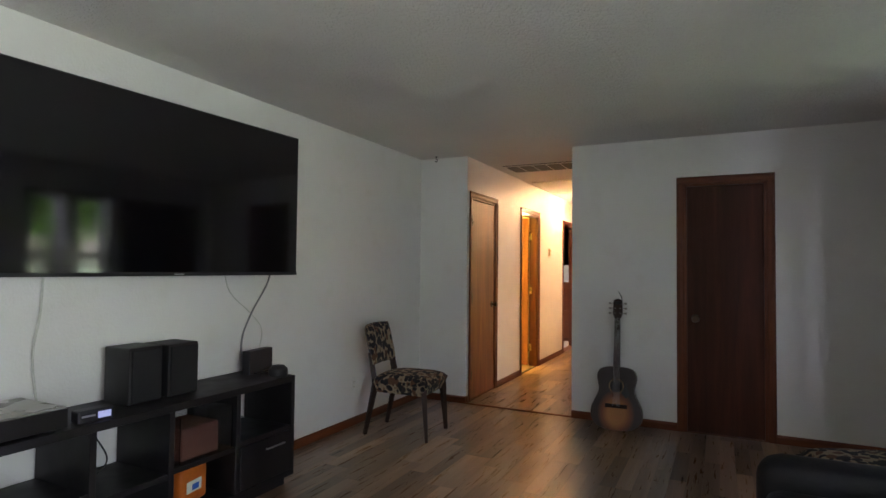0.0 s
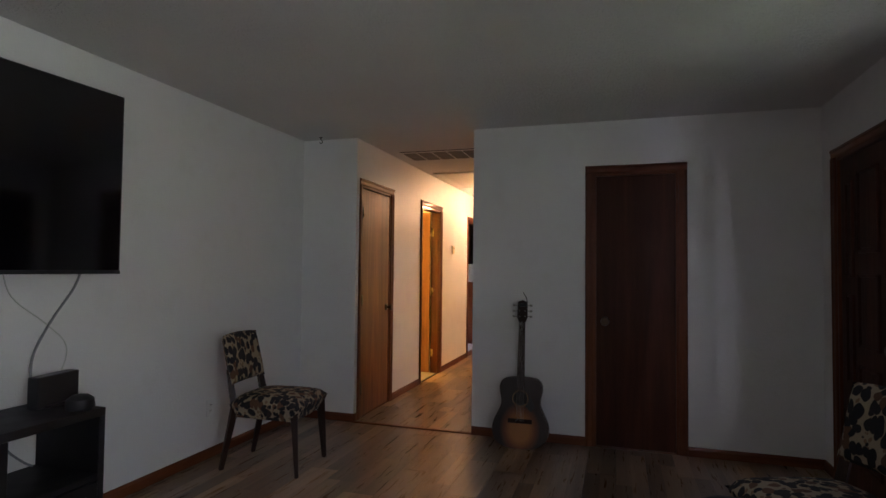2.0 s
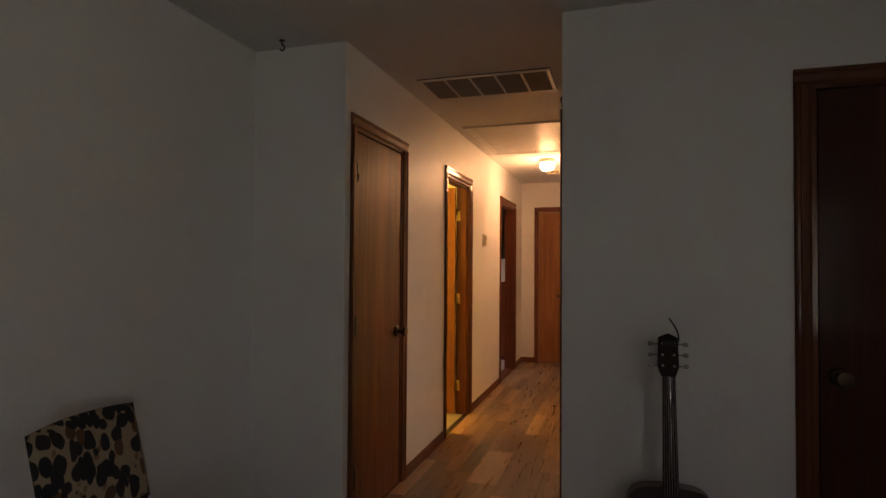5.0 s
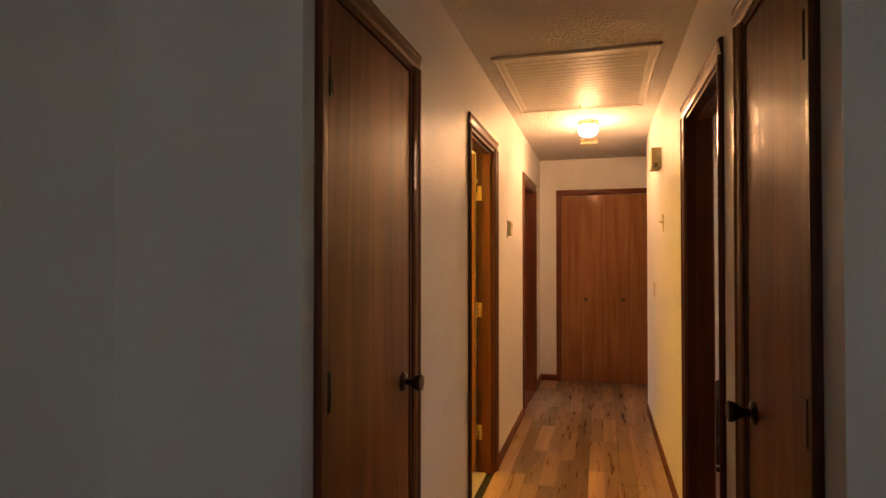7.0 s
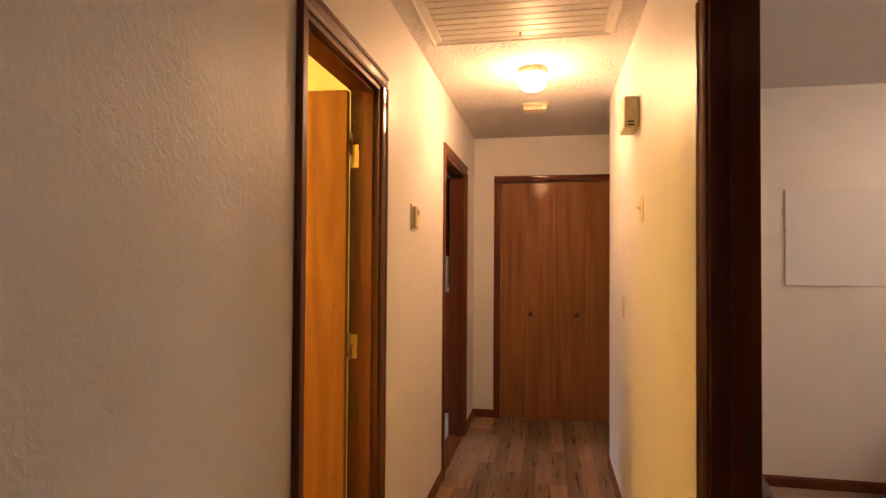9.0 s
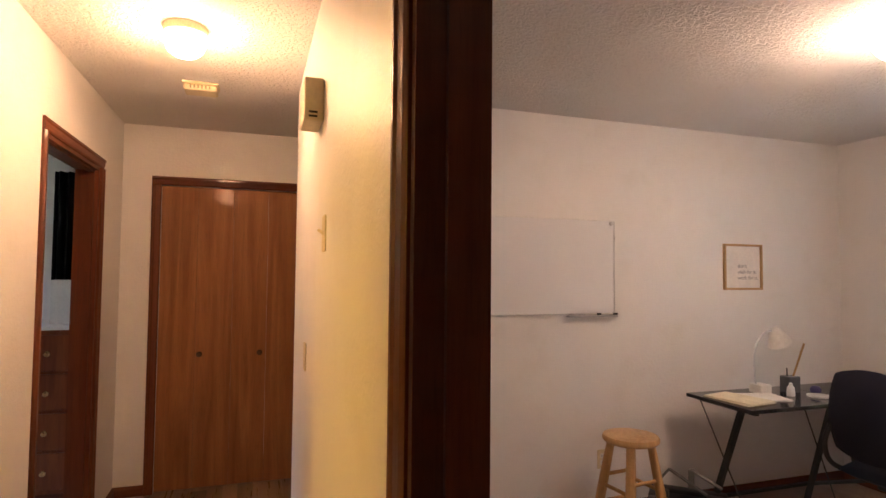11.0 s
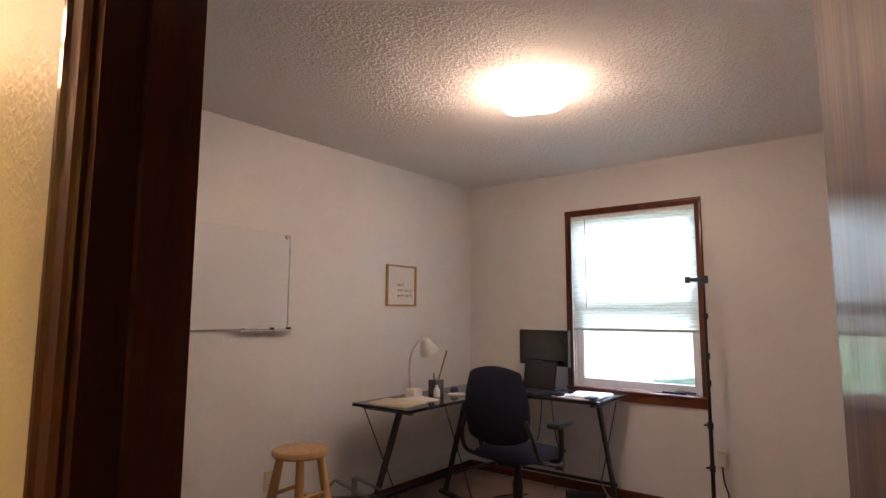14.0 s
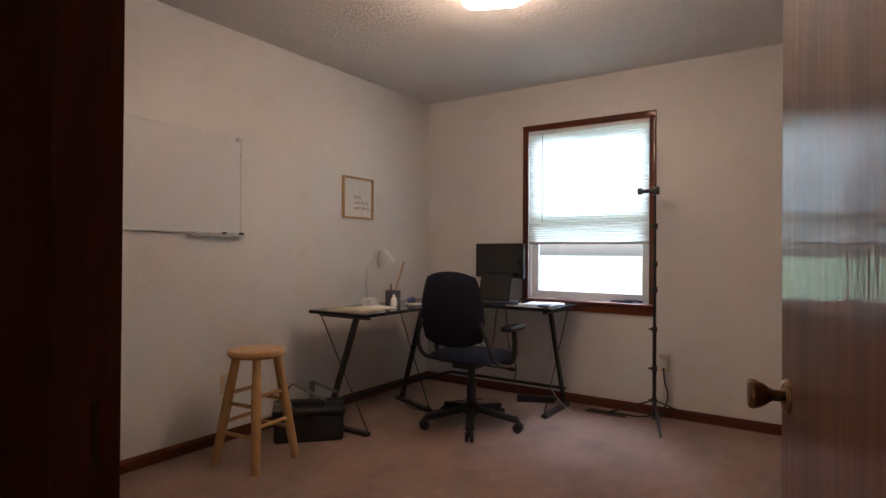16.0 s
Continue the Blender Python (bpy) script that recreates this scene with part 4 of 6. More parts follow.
def console():
    """Open black media console with cubbies; its front faces +x."""
    ob = thing("media_console", pose(0, 0, 0), "black laminate media console with open cubbies", "media console")
    x0, x1 = -2.07, -1.68
    part("top", SB(x0, x1, 0.95, 3.05, 0.615, 0.652, r=0.003), M_BLACK, ob)
    part("bottom", SB(x0, x1, 0.95, 3.05, 0.05, 0.085, r=0.003), M_BLACK, ob)
    part("plinth", B((x0 + 0.03, x1 - 0.03, 1.0, 3.0, 0.0, 0.05)), M_BLACK, ob)
    for y0, y1 in ((0.95, 0.98), (1.79, 1.82), (2.17, 2.20), (2.585, 2.615), (3.02, 3.05)):
        part("divider", SB(x0, x1, y0, y1, 0.085, 0.615, r=0.002, seg=1), M_BLACK, ob)
    for y0, y1, z in ((0.98, 1.79, 0.34), (1.82, 2.17, 0.30), (2.20, 2.585, 0.315), (2.615, 3.02, 0.33)):
        part("shelf", B((x0, x1 - 0.005, y0, y1, z, z + 0.025)), M_BLACK, ob)
    for y0, y1, z0, z1 in ((2.615, 2.82, 0.355, 0.615), (2.615, 3.02, 0.085, 0.33), (2.20, 2.585, 0.085, 0.315)):
        part("back_panel", B((x0, x0 + 0.006, y0, y1, z0, z1)), M_BLACK, ob)
    dr = part("drawer", SB(x1 - 0.016, x1 + 0.004, 2.62, 3.015, 0.09, 0.325, r=0.002, seg=1), M_BLACK, ob)
    bm = bmesh.new()
    rod(bm, (x1 + 0.016, 2.80, 0.27), (x1 + 0.016, 2.95, 0.27), 0.005)
    rod(bm, (x1 + 0.002, 2.81, 0.27), (x1 + 0.016, 2.81, 0.27), 0.004)
    rod(bm, (x1 + 0.002, 2.94, 0.27), (x1 + 0.016, 2.94, 0.27), 0.004)
    part("drawer_handle", bm, M_ALU, dr, "metal bar handle", True)


console()
CT = 0.652


def speaker(name, y0, y1, h, x0=-2.02, x1=-1.83):
    ob = thing(name, pose((x0 + x1) / 2, (y0 + y1) / 2, CT), "black bookshelf loudspeaker on the media console", "loudspeaker", "loudspeakers on the console")
    dx, dy = (x1 - x0) / 2, (y1 - y0) / 2
    part("cabinet", SB(-dx, dx, -dy, dy, 0, h, r=0.006), M_BLACK, ob)
    part("grille", SB(dx, dx + 0.012, -dy + 0.008, dy - 0.008, 0.01, h - 0.01, r=0.005), plain("speaker_cloth", (0.012, 0.012, 0.013), 0.95, bump=0.3, grain=500), ob, "dark cloth grille")


speaker("loudspeaker", 2.06, 2.235, 0.27)
speaker("loudspeaker", 2.27, 2.45, 0.265)


def router():
    ob = thing("media_box", pose(-1.95, 3.02, CT, 0, 0, 8), "small black network box standing on the console", "network box")
    part("case", SB(-0.03, 0.03, -0.13, 0.10, 0, 0.145, r=0.006), M_PLASTIC, ob)
    part("foot", SB(-0.05, 0.05, -0.09, 0.06, 0, 0.012, r=0.004), M_PLASTIC, ob)


router()
bm = bmesh.new()
turned(bm, [(0.055, 0), (0.06, 0.012), (0.056, 0.045), (0.035, 0.062), (0.008, 0.066)], seg=24)
tagged(part("smart_speaker", bm, M_PLASTIC, smooth=True, m=pose(-1.76, 2.985, CT)), "small black domed speaker at the console end", "speaker")


def receiver():
    ob = thing("record_player", pose(-1.87, 1.46, CT), "grey-topped low audio player on the console", "audio player")
    part("body", SB(-0.17, 0.17, -0.25, 0.25, 0.008, 0.085, r=0.004), M_BLACK, ob)
    part("lid", SB(-0.165, 0.165, -0.245, 0.245, 0.085, 0.092, r=0.002), plain("grey_lid", (0.33, 0.33, 0.30), 0.25), ob, "grey translucent lid")
    for sx in (-0.14, 0.14):
        for sy in (-0.2, 0.2):
            bm = bmesh.new()
            turned(bm, [(0.018, 0), (0.018, 0.009)], seg=12)
            part("foot", bm, M_PLASTIC, ob, m=pose(sx, sy, 0))
    part("front_panel", B((0.17, 0.1715, -0.2, -0.06, 0.035, 0.041)), M_ALU, ob, "pale front marking")


receiver()


def clock():
    ob = thing("clock_radio", pose(-1.745, 1.84, CT, 0, 0, -6), "small black clock with a blue lit display", "clock")
    part("case", SB(-0.035, 0.03, -0.075, 0.075, 0, 0.052, r=0.008), M_PLASTIC, ob)
    part("display", B((0.0302, 0.0308, 0.005, 0.06, 0.012, 0.040)), glow("blue_display", (0.04, 0.08, 0.85), 0.035), ob, "blue lit display")
    part("display_bar", B((0.0302, 0.0308, -0.06, -0.005, 0.024, 0.032)), M_ALU, ob)


clock()


def tank():
    """Clear acrylic box with a reddish block in it."""
    ob = thing("acrylic_box", pose(-1.84, 2.40, 0.340), "clear acrylic box holding a reddish brown block", "box")
    pane = glass("clear_acrylic", (0.92, 0.95, 0.96), 0.05)
    for x0, x1, y0, y1, z0, z1 in ((-0.15, 0.15, -0.165, -0.161, 0.004, 0.23), (-0.15, 0.15, 0.161, 0.165, 0.004, 0.23), (-0.15, -0.146, -0.161, 0.161, 0.004, 0.23), (0.146, 0.15, -0.161, 0.161, 0.004, 0.23), (-0.15, 0.15, -0.165, 0.165, 0, 0.004)):
        part("wall", B((x0, x1, y0, y1, z0, z1)), pane, ob).visible_shadow = False
    part("block", SB(-0.12, 0.12, -0.13, 0.10, 0.004, 0.165, r=0.01), plain("red_clay", (0.12, 0.042, 0.028), 0.8, vary=0.3), ob, "reddish brown block")


tank()


def snack_bag():
    ob = thing("snack_packet", pose(-1.82, 2.41, 0.085, 0, 0, 10), "orange and white printed packet on the lower shelf", "packet")
    bm = bmesh.new()
    soft_box(bm, -0.03, 0.03, -0.10, 0.10, 0, 0.19, r=0.022, seg=3)
    part("bag", bm, plain("orange_foil", (0.65, 0.16, 0.02), 0.35, vary=0.2), ob, "", True)
    part("print", B((0.0303, 0.0308, -0.06, 0.05, 0.06, 0.12)), M_WHITE, ob, "white printed patch")
    part("spot", B((0.0309, 0.0313, -0.02, 0.03, 0.07, 0.10)), plain("blue_print", (0.03, 0.12, 0.5), 0.4), ob, "blue printed patch")


snack_bag()


def dining_chair(m, label):
    """Armless side chair; local +x is its front, origin on the floor."""
    ob = thing("side_chair", m, label, "chair", "side chairs with leaf print")
    # seat cushion
    bm = bmesh.new()
    n = 14
    for f in (1, -1):
        g = []
        for i in range(n + 1):
            row = []
            for j in range(n + 1):
                u, v = 2 * i / n - 1, 2 * j / n - 1
                k = (1 - abs(u) ** 5) * (1 - abs(v) ** 5)
                z = 0.425 + (0.055 * k ** 0.4 + 0.012 * (1 - u * u) * (1 - v * v) if f > 0 else -0.085 * min(1, k * 4) ** 0.5)
                row.append(bm.verts.new((0.245 * u * (1 - 0.04 * v * v), 0.24 * v * (0.96 + 0.06 * u), z)))
            g.append(row)
        for i in range(n):
            for j in range(n):
                bm.faces.new((g[i][j], g[i + 1][j], g[i + 1][j + 1], g[i][j + 1]))
    bmesh.ops.remove_doubles(bm, verts=bm.verts[:], dist=0.0015)
    part("seat", bm, M_PRINT, ob, "leaf-print upholstered seat", True)
    # back cushion, leaning
    bm = bmesh.new()
    for f in (1, -1):
        g = []
        for i in range(n + 1):
            row = []
            for j in range(n + 1):
                u, v = 2 * i / n - 1, 2 * j / n - 1
                k = max(0.0, (1 - abs(u) ** 6) * (1 - abs(v) ** 6)) ** 0.45
                z = 0.700 + 0.155 * u
                x = -0.215 - 0.25 * (z - 0.5) + f * 0.034 * k - 0.025 * (1 - v * v)
                row.append(bm.verts.new((x, 0.200 * v, z + 0.010 * (1 - v * v) * (u > 0.9))))
            g.append(row)
        for i in range(n):
            for j in range(n):
                bm.faces.new((g[i][j], g[i + 1][j], g[i + 1][j + 1], g[i][j + 1]))
    bmesh.ops.remove_doubles(bm, verts=bm.verts[:], dist=0.0015)
    part("backrest", bm, M_PRINT, ob, "leaf-print upholstered backrest", True)
    for sx, sy in ((1, 1), (1, -1)):
        bm = bmesh.new()
        rod(bm, (0.235, 0.205 * sy, 0.0), (0.205, 0.195 * sy, 0.39), 0.016, 0.030, seg=4)
        part("leg", bm, M_CHAIRWOOD, ob)
    for sy in (1, -1):
        bm = bmesh.new()
        rod(bm, (-0.30, 0.190 * sy, 0.0), (-0.215, 0.185 * sy, 0.40), 0.018, 0.030, seg=4)
        rod(bm, (-0.215, 0.185 * sy, 0.39), (-0.270, 0.175 * sy, 0.64), 0.030, 0.024, seg=4)
        part("leg", bm, M_CHAIRWOOD, ob)
    for sy in (1, -1):
        part("rail", B((-0.2, 0.2, 0.185 * sy - 0.012, 0.185 * sy + 0.012, 0.36, 0.395)), M_CHAIRWOOD, ob)
    for x in (-0.2, 0.19):
        part("rail", B((x - 0.012, x + 0.012, -0.173, 0.173, 0.36, 0.395)), M_CHAIRWOOD, ob)
    return ob


dining_chair(pose(-1.575, 4.30, 0, 0, 0, 5), "dark wooden side chair with leaf-print upholstery against the wall")
dining_chair(pose(1.31, 3.46, 0, 0, 0, 202), "dark wooden side chair with leaf-print upholstery by the front door")


def recliner():
    """Black leather armchair, its front towards -x."""
    ob = thing("leather_armchair", pose(1.25, 2.75, 0, 0, 0, 180), "worn black leather armchair with padded arms", "armchair")

    def pad(name, x0, x1, y0, y1, z0, z1, r, label=""):
        bm = bmesh.new()
        soft_box(bm, x0, x1, y0, y1, z0, z1, r=r, seg=5)
        part(name, bm, M_LEATHER, ob, label, True)
    pad("base", -0.40, 0.36, -0.36, 0.36, 0.05, 0.30, 0.04)
    pad("seat", -0.22, 0.42, -0.25, 0.25, 0.28, 0.45, 0.06, "plump leather seat cushion")
    pad("backrest", -0.52, -0.24, -0.30, 0.30, 0.30, 0.92, 0.11, "padded leather backrest")
    for s in (1, -1):
        pad("arm", -0.42, 0.44, s * 0.36 - 0.10, s * 0.36 + 0.10, 0.10, 0.55, 0.098, "padded leather arm")
        for x in (-0.34, 0.30):
            bm = bmesh.new()
            turned(bm, [(0.022, 0), (0.028, 0.05)], seg=12)
            part("foot", bm, M_CHAIRWOOD, ob, m=pose(x, s * 0.28, 0))


recliner()


def guitar():
    """Acoustic guitar leaning on the wall; local z up its neck, -y its face."""
    ob = thing("acoustic_guitar", pose(-0.105, 5.13, 0.0, -8.0, 0, 2) @ Matrix.Scale(1.04, 4), "sunburst acoustic guitar leaning on the wall", "guitar")
    half = [(0.0, 0.0), (0.07, 0.004), (0.14, 0.025), (0.185, 0.07), (0.198, 0.125), (0.19, 0.18), (0.165, 0.235), (0.142, 0.285), (0.136, 0.32), (0.142, 0.36), (0.15, 0.40), (0.147, 0.44), (0.125, 0.475), (0.08, 0.492), (0.0, 0.497)]
    fine = []
    for i in range(len(half) - 1):
        p0, p1, p2, p3 = (Vector(half[max(0, min(len(half) - 1, i + k))]) for k in (-1, 0, 1, 2))
        for k in range(4):
            t = k / 4
            fine.append(0.5 * (2 * p1 + (p2 - p0) * t + (2 * p0 - 5 * p1 + 4 * p2 - p3) * t * t + (3 * p1 - p0 - 3 * p2 + p3) * t ** 3))
    ring = [(p.x, p.y) for p in fine] + [(0.0, 0.497)] + [(-p.x, p.y) for p in reversed(fine[1:])]
    up = Matrix.Rotation(radians(90), 4, 'X')
    bm = bmesh.new()
    prism(bm, ring, -0.095, -0.004, up)
    part("sides", bm, wood("guitar_mahogany", (0.05, 0.014, 0.008), (0.10, 0.03, 0.014), 0.25), ob, "dark glossy body sides")
    m, nt, b = _tree("sunburst_top")
    co = _coords(nt, (3.0, 1.0, 2.4))
    dist = nt.nodes.new("ShaderNodeVectorMath")
    dist.operation = 'DISTANCE'
    dist.inputs[1].default_value = (0.0, 0.0, 0.135 * 2.4)
    flat = nt.nodes.new("ShaderNodeVectorMath")
    flat.operation = 'MULTIPLY'
    flat.inputs[1].default_value = (1, 0, 1)
    nt.links.new(co, flat.inputs[0])
    nt.links.new(flat.outputs[0], dist.inputs[0])
    nt.links.new(_ramp(nt, dist.outputs["Value"], [(0.20, (0.40, 0.15, 0.03)), (0.33, (0.16, 0.045, 0.01)), (0.43, (0.02, 0.009, 0.006))]), b.inputs["Base Color"])
    b.inputs["Roughness"].default_value = 0.32
    b.inputs["Coat Weight"].default_value = 0.05
    bm = bmesh.new()
    prism(bm, [(x * 0.99, 0.0015 + y * 0.994) for x, y in ring], -0.0035, 0.0, up)
    bm.transform(Matrix.Translation((0, -0.0955 - 0.0, 0)) @ Matrix.Translation((0, 0.0955 - 0.0, 0)))
    part("top", bm, m, ob, "sunburst spruce top", m=pose(0, 0, 0))
    disc = [(0.05 * math.cos(k * math.tau / 28), 0.345 + 0.05 * math.sin(k * math.tau / 28)) for k in range(28)]
    bm = bmesh.new()
    prism(bm, disc, 0.0004, 0.0012, up)
    hole = part("sound_hole", bm, M_DARK, ob, "dark sound hole")
    bm = bmesh.new()
    for k in range(40):
        a0, a1 = k * math.tau / 40, (k + 1) * math.tau / 40
        vs = [bm.verts.new((r * math.cos(a), -0.0018, 0.345 + r * math.sin(a))) for a, r in ((a0, 0.053), (a1, 0.053), (a1, 0.056), (a0, 0.056))]
        bm.faces.new(vs)
    bmesh.ops.remove_doubles(bm, verts=bm.verts[:], dist=1e-5)
    bmesh.ops.solidify(bm, geom=bm.faces[:], thickness=0.001)
    part("rosette", bm, M_OAK, hole, "pale rosette ring")
    bm = bmesh.new()
    prism(bm, [(0.03, 0.30), (0.075, 0.255), (0.105, 0.29), (0.085, 0.33), (0.07, 0.37), (0.058, 0.34)], 0.0004, 0.002, up)
    part("pickguard", bm, M_PLASTIC, ob, "dark pickguard", True)
    part("bridge", SB(-0.085, 0.085, -0.011, -0.0005, 0.175, 0.205, r=0.004), M_CHAIRWOOD, ob, "dark wooden bridge")
    bm = bmesh.new()
    prism(bm, [(-0.028, 0.40), (0.028, 0.40), (0.022, 0.885), (-0.022, 0.885)], 0.001, 0.008, up)
    part("fingerboard", bm, M_CHAIRWOOD, ob, "dark fingerboard")
    bm = bmesh.new()
    prism(bm, [(-0.026, 0.49), (0.026, 0.49), (0.021, 0.885), (-0.021, 0.885)], -0.022, 0.001, up)
    part("neck", bm, bpy.data.materials["guitar_mahogany"], ob, "", bevel=0.006)
    bm = bmesh.new()
    z = 0.885
    for k in range(16):
        z -= 0.026 * 0.945 ** k
        box(bm, -0.025, 0.025, -0.0092, -0.0080, z - 0.001, z + 0.001)
    part("frets", bm, M_BRONZE, ob)
    bm = bmesh.new()
    prism(bm, [(-0.024, 0.885), (0.024, 0.885), (0.037, 0.92), (0.034, 1.03), (0.0, 1.045), (-0.034, 1.03), (-0.037, 0.92)], -0.018, 0.002, up)
    head = part("headstock", bm, M_CHAIRWOOD, ob, "dark headstock", bevel=0.002)
    for s in (1, -1):
        for k in range(3):
            bm = bmesh.new()
            zz = 0.925 + 0.04 * k
            rod(bm, (s * 0.034, 0.008, zz), (s * 0.054, 0.008, zz), 0.003, seg=8)
            soft_box(bm, s * 0.062 - 0.009, s * 0.062 + 0.009, 0.003, 0.013, zz - 0.008, zz + 0.008, r=0.003)
            rod(bm, (s * 0.02, -0.012, zz), (s * 0.02, 0.004, zz), 0.004, seg=8)
            part("tuning_peg", bm, M_NICKEL, head, "dull metal tuning peg", True)
    for k in range(6):
        bm = bmesh.new()
        x0, x1 = -0.025 + 0.01 * k, -0.017 + 0.0068 * k
        rod(bm, (x0, -0.0125, 0.19), (x1, -0.0108, 0.887), 0.0006, seg=5)
        part("string", bm, M_ALU, ob, "thin steel string")
    bm = bmesh.new()
    tube(bm, [(0.02, -0.012, 1.005), (0.035, -0.016, 1.02), (0.028, -0.012, 1.06), (0.004, -0.01, 1.10)], 0.003)
    soft_box(bm, -0.022, 0.034, -0.024, -0.012, 0.995, 1.02, r=0.005)
    part("capo", bm, M_METALBLK, ob, "black clip at the headstock", True)


guitar()

# ---- office ----


def whiteboard():
    ob = thing("whiteboard", pose(0, OY1, 0), "white magnetic whiteboard with a thin metal frame", "whiteboard")
    x0, x1, z0, z1 = 0.49, 1.398, 1.214, 1.800
    part("panel", B((x0 + 0.008, x1 - 0.008, -0.010, -0.001, z0 + 0.008, z1 - 0.008)), M_BOARD, ob)
    for a, b, c, d in ((x0, x1, z0, z0 + 0.009), (x0, x1, z1 - 0.008, z1), (x0, x0 + 0.008, z0 + 0.009, z1 - 0.008), (x1 - 0.008, x1, z0 + 0.009, z1 - 0.008)):
        part("frame_edge", SB(a, b, -0.014, 0.0, c, d, r=0.002, seg=1), M_VINYL if c > 1.3 else M_ALU, ob)
    part("tray", SB(1.05, 1.392, -0.055, -0.012, z0 - 0.012, z0 - 0.004, r=0.003), M_ALU, ob, "narrow metal pen tray")
    bm = bmesh.new()
    turned(bm, [(0.014, 0), (0.014, 0.006), (0.010, 0.012), (0.003, 0.013)], seg=18)
    part("magnet", bm, M_ALU, ob, "round grey magnet", True, m=pose(1.37, -0.010, 1.778, 90))


whiteboard()


def marker(x, cap, label):
    ob = thing("marker_pen", pose(x, OY1 - 0.035, 1.2155, 0, 0, 3), label, "marker pen")
    bm = bmesh.new()
    rod(bm, (-0.055, 0, 0.004), (0.03, 0, 0.004), 0.0055)
    part("barrel", bm, M_WHITE, ob, "", True)
    bm = bmesh.new()
    rod(bm, (0.03, 0, 0.004), (0.065, 0, 0.004), 0.0068)
    part("cap", bm, cap, ob, "", True)


marker(1.22, M_PLASTIC, "white marker pen with a black cap on the tray")
marker(1.335, M_PLASTIC, "second white marker pen with a black cap on the tray")


def poster():
    ob = thing("framed_print", pose(2.42, OY1, 1.52), "light oak framed white print with short grey text", "picture")
    w, h = 0.165, 0.155
    for x0, x1, z0, z1 in ((-w, w, h - 0.014, h), (-w, w, -h, -h + 0.014), (-w, -w + 0.014, -h + 0.014, h - 0.014), (w - 0.014, w, -h + 0.014, h - 0.014)):
        part("frame_side", SB(x0, x1, -0.024, -0.002, z0, z1, r=0.002, seg=1), M_OAK, ob)
    part("print", B((-w + 0.012, w - 0.012, -0.010, -0.004, -h + 0.012, h - 0.012)), M_PAPER, ob, "white printed sheet")
    for i, (line, z) in enumerate((("don't", -0.005), ("wish for it.", -0.045), ("work for it.", -0.085))):
        cu = bpy.data.curves.new("print_text", 'FONT')
        cu.body, cu.size, cu.extrude = line, 0.038, 0.0004
        tmp = new("tmp_text", cu)
        me = bpy.data.meshes.new_from_object(tmp.evaluated_get(bpy.context.evaluated_depsgraph_get()))
        bpy.data.objects.remove(tmp)
        me.materials.append(M_INK)
        t = new("text_line", me)
        t.parent, t.matrix_basis = ob, pose(-0.045, -0.0108, z, 90)


poster()


def desk():
    """L-shaped desk with slanted metal legs, a wing to each wall."""
    ob = thing("corner_desk", pose(0, 0, 0), "black L-shaped corner desk with slanted metal legs", "desk")
    zt = 0.745
    m_glass = plain("black_glass_top", (0.02, 0.02, 0.024), 0.10, vary=0.1)
    xa, xe, ya, ye, d = 1.78, 3.27, 9.27, 8.05, 0.48
    part("wing_top", SB(xa, xe - 0.72, ya - d, ya, zt - 0.022, zt, r=0.004), m_glass, ob)
    part("wing_top", SB(xe - d, xe, ye, ya - 0.72, zt - 0.022, zt, r=0.004), m_glass, ob)
    arc = [(xe, ya), (xe - 0.718, ya), (xe - 0.718, ya - d)]
    cx, cy, r = xe - 0.718, ya - 0.718, 0.718 - d
    arc += [(cx + r * math.sin(k * math.pi / 16), cy + r * math.cos(k * math.pi / 16)) for k in range(9)]
    arc += [(xe, ya - 0.718)]
    bm = bmesh.new()
    prism(bm, arc, zt - 0.022, zt)
    part("corner_top", bm, m_glass, ob)

    def leg(front, rear):
        f, b = Vector(front), Vector(rear)
        along = (f - b).normalized()
        bm = bmesh.new()
        bar(bm, b + Vector((0, 0, 0.012)), f + Vector((0, 0, 0.012)), 0.04, 0.024)
        part("foot_bar", bm, M_METALBLK, ob)
        bm = bmesh.new()
        bar(bm, b + along * 0.06 + Vector((0, 0, 0.02)), f - along * 0.10 + Vector((0, 0, zt - 0.03)), 0.022, 0.034, along)
        part("slanted_leg", bm, M_METALBLK, ob)
        bm = bmesh.new()
        bar(bm, b + Vector((0, 0, zt - 0.032)), f + Vector((0, 0, zt - 0.032)), 0.03, 0.02)
        part("top_rail", bm, M_METALBLK, ob)
        bm = bmesh.new()
        rod(bm, f + Vector((0, 0, 0.02)), b + Vector((0, 0, zt - 0.04)), 0.004, seg=6)
        part("brace", bm, M_METALBLK, ob, "thin cross brace")
    leg((1.86, 8.83, 0), (1.86, 9.24, 0))
    leg((2.50, 8.83, 0), (2.66, 9.24, 0))
    leg((2.82, 8.11, 0), (3.24, 8.11, 0))
    for a, b in (((1.86, 9.20, 0.13), (2.66, 9.20, 0.13)), ((3.20, 8.11, 0.13), (3.20, 9.1, 0.13)), ((2.66, 9.20, 0.13), (3.20, 9.1, 0.13))):
        bm = bmesh.new()
        bar(bm, a, b, 0.02, 0.02)
        part("link_bar", bm, M_METALBLK, ob)


desk()
DT = 0.745


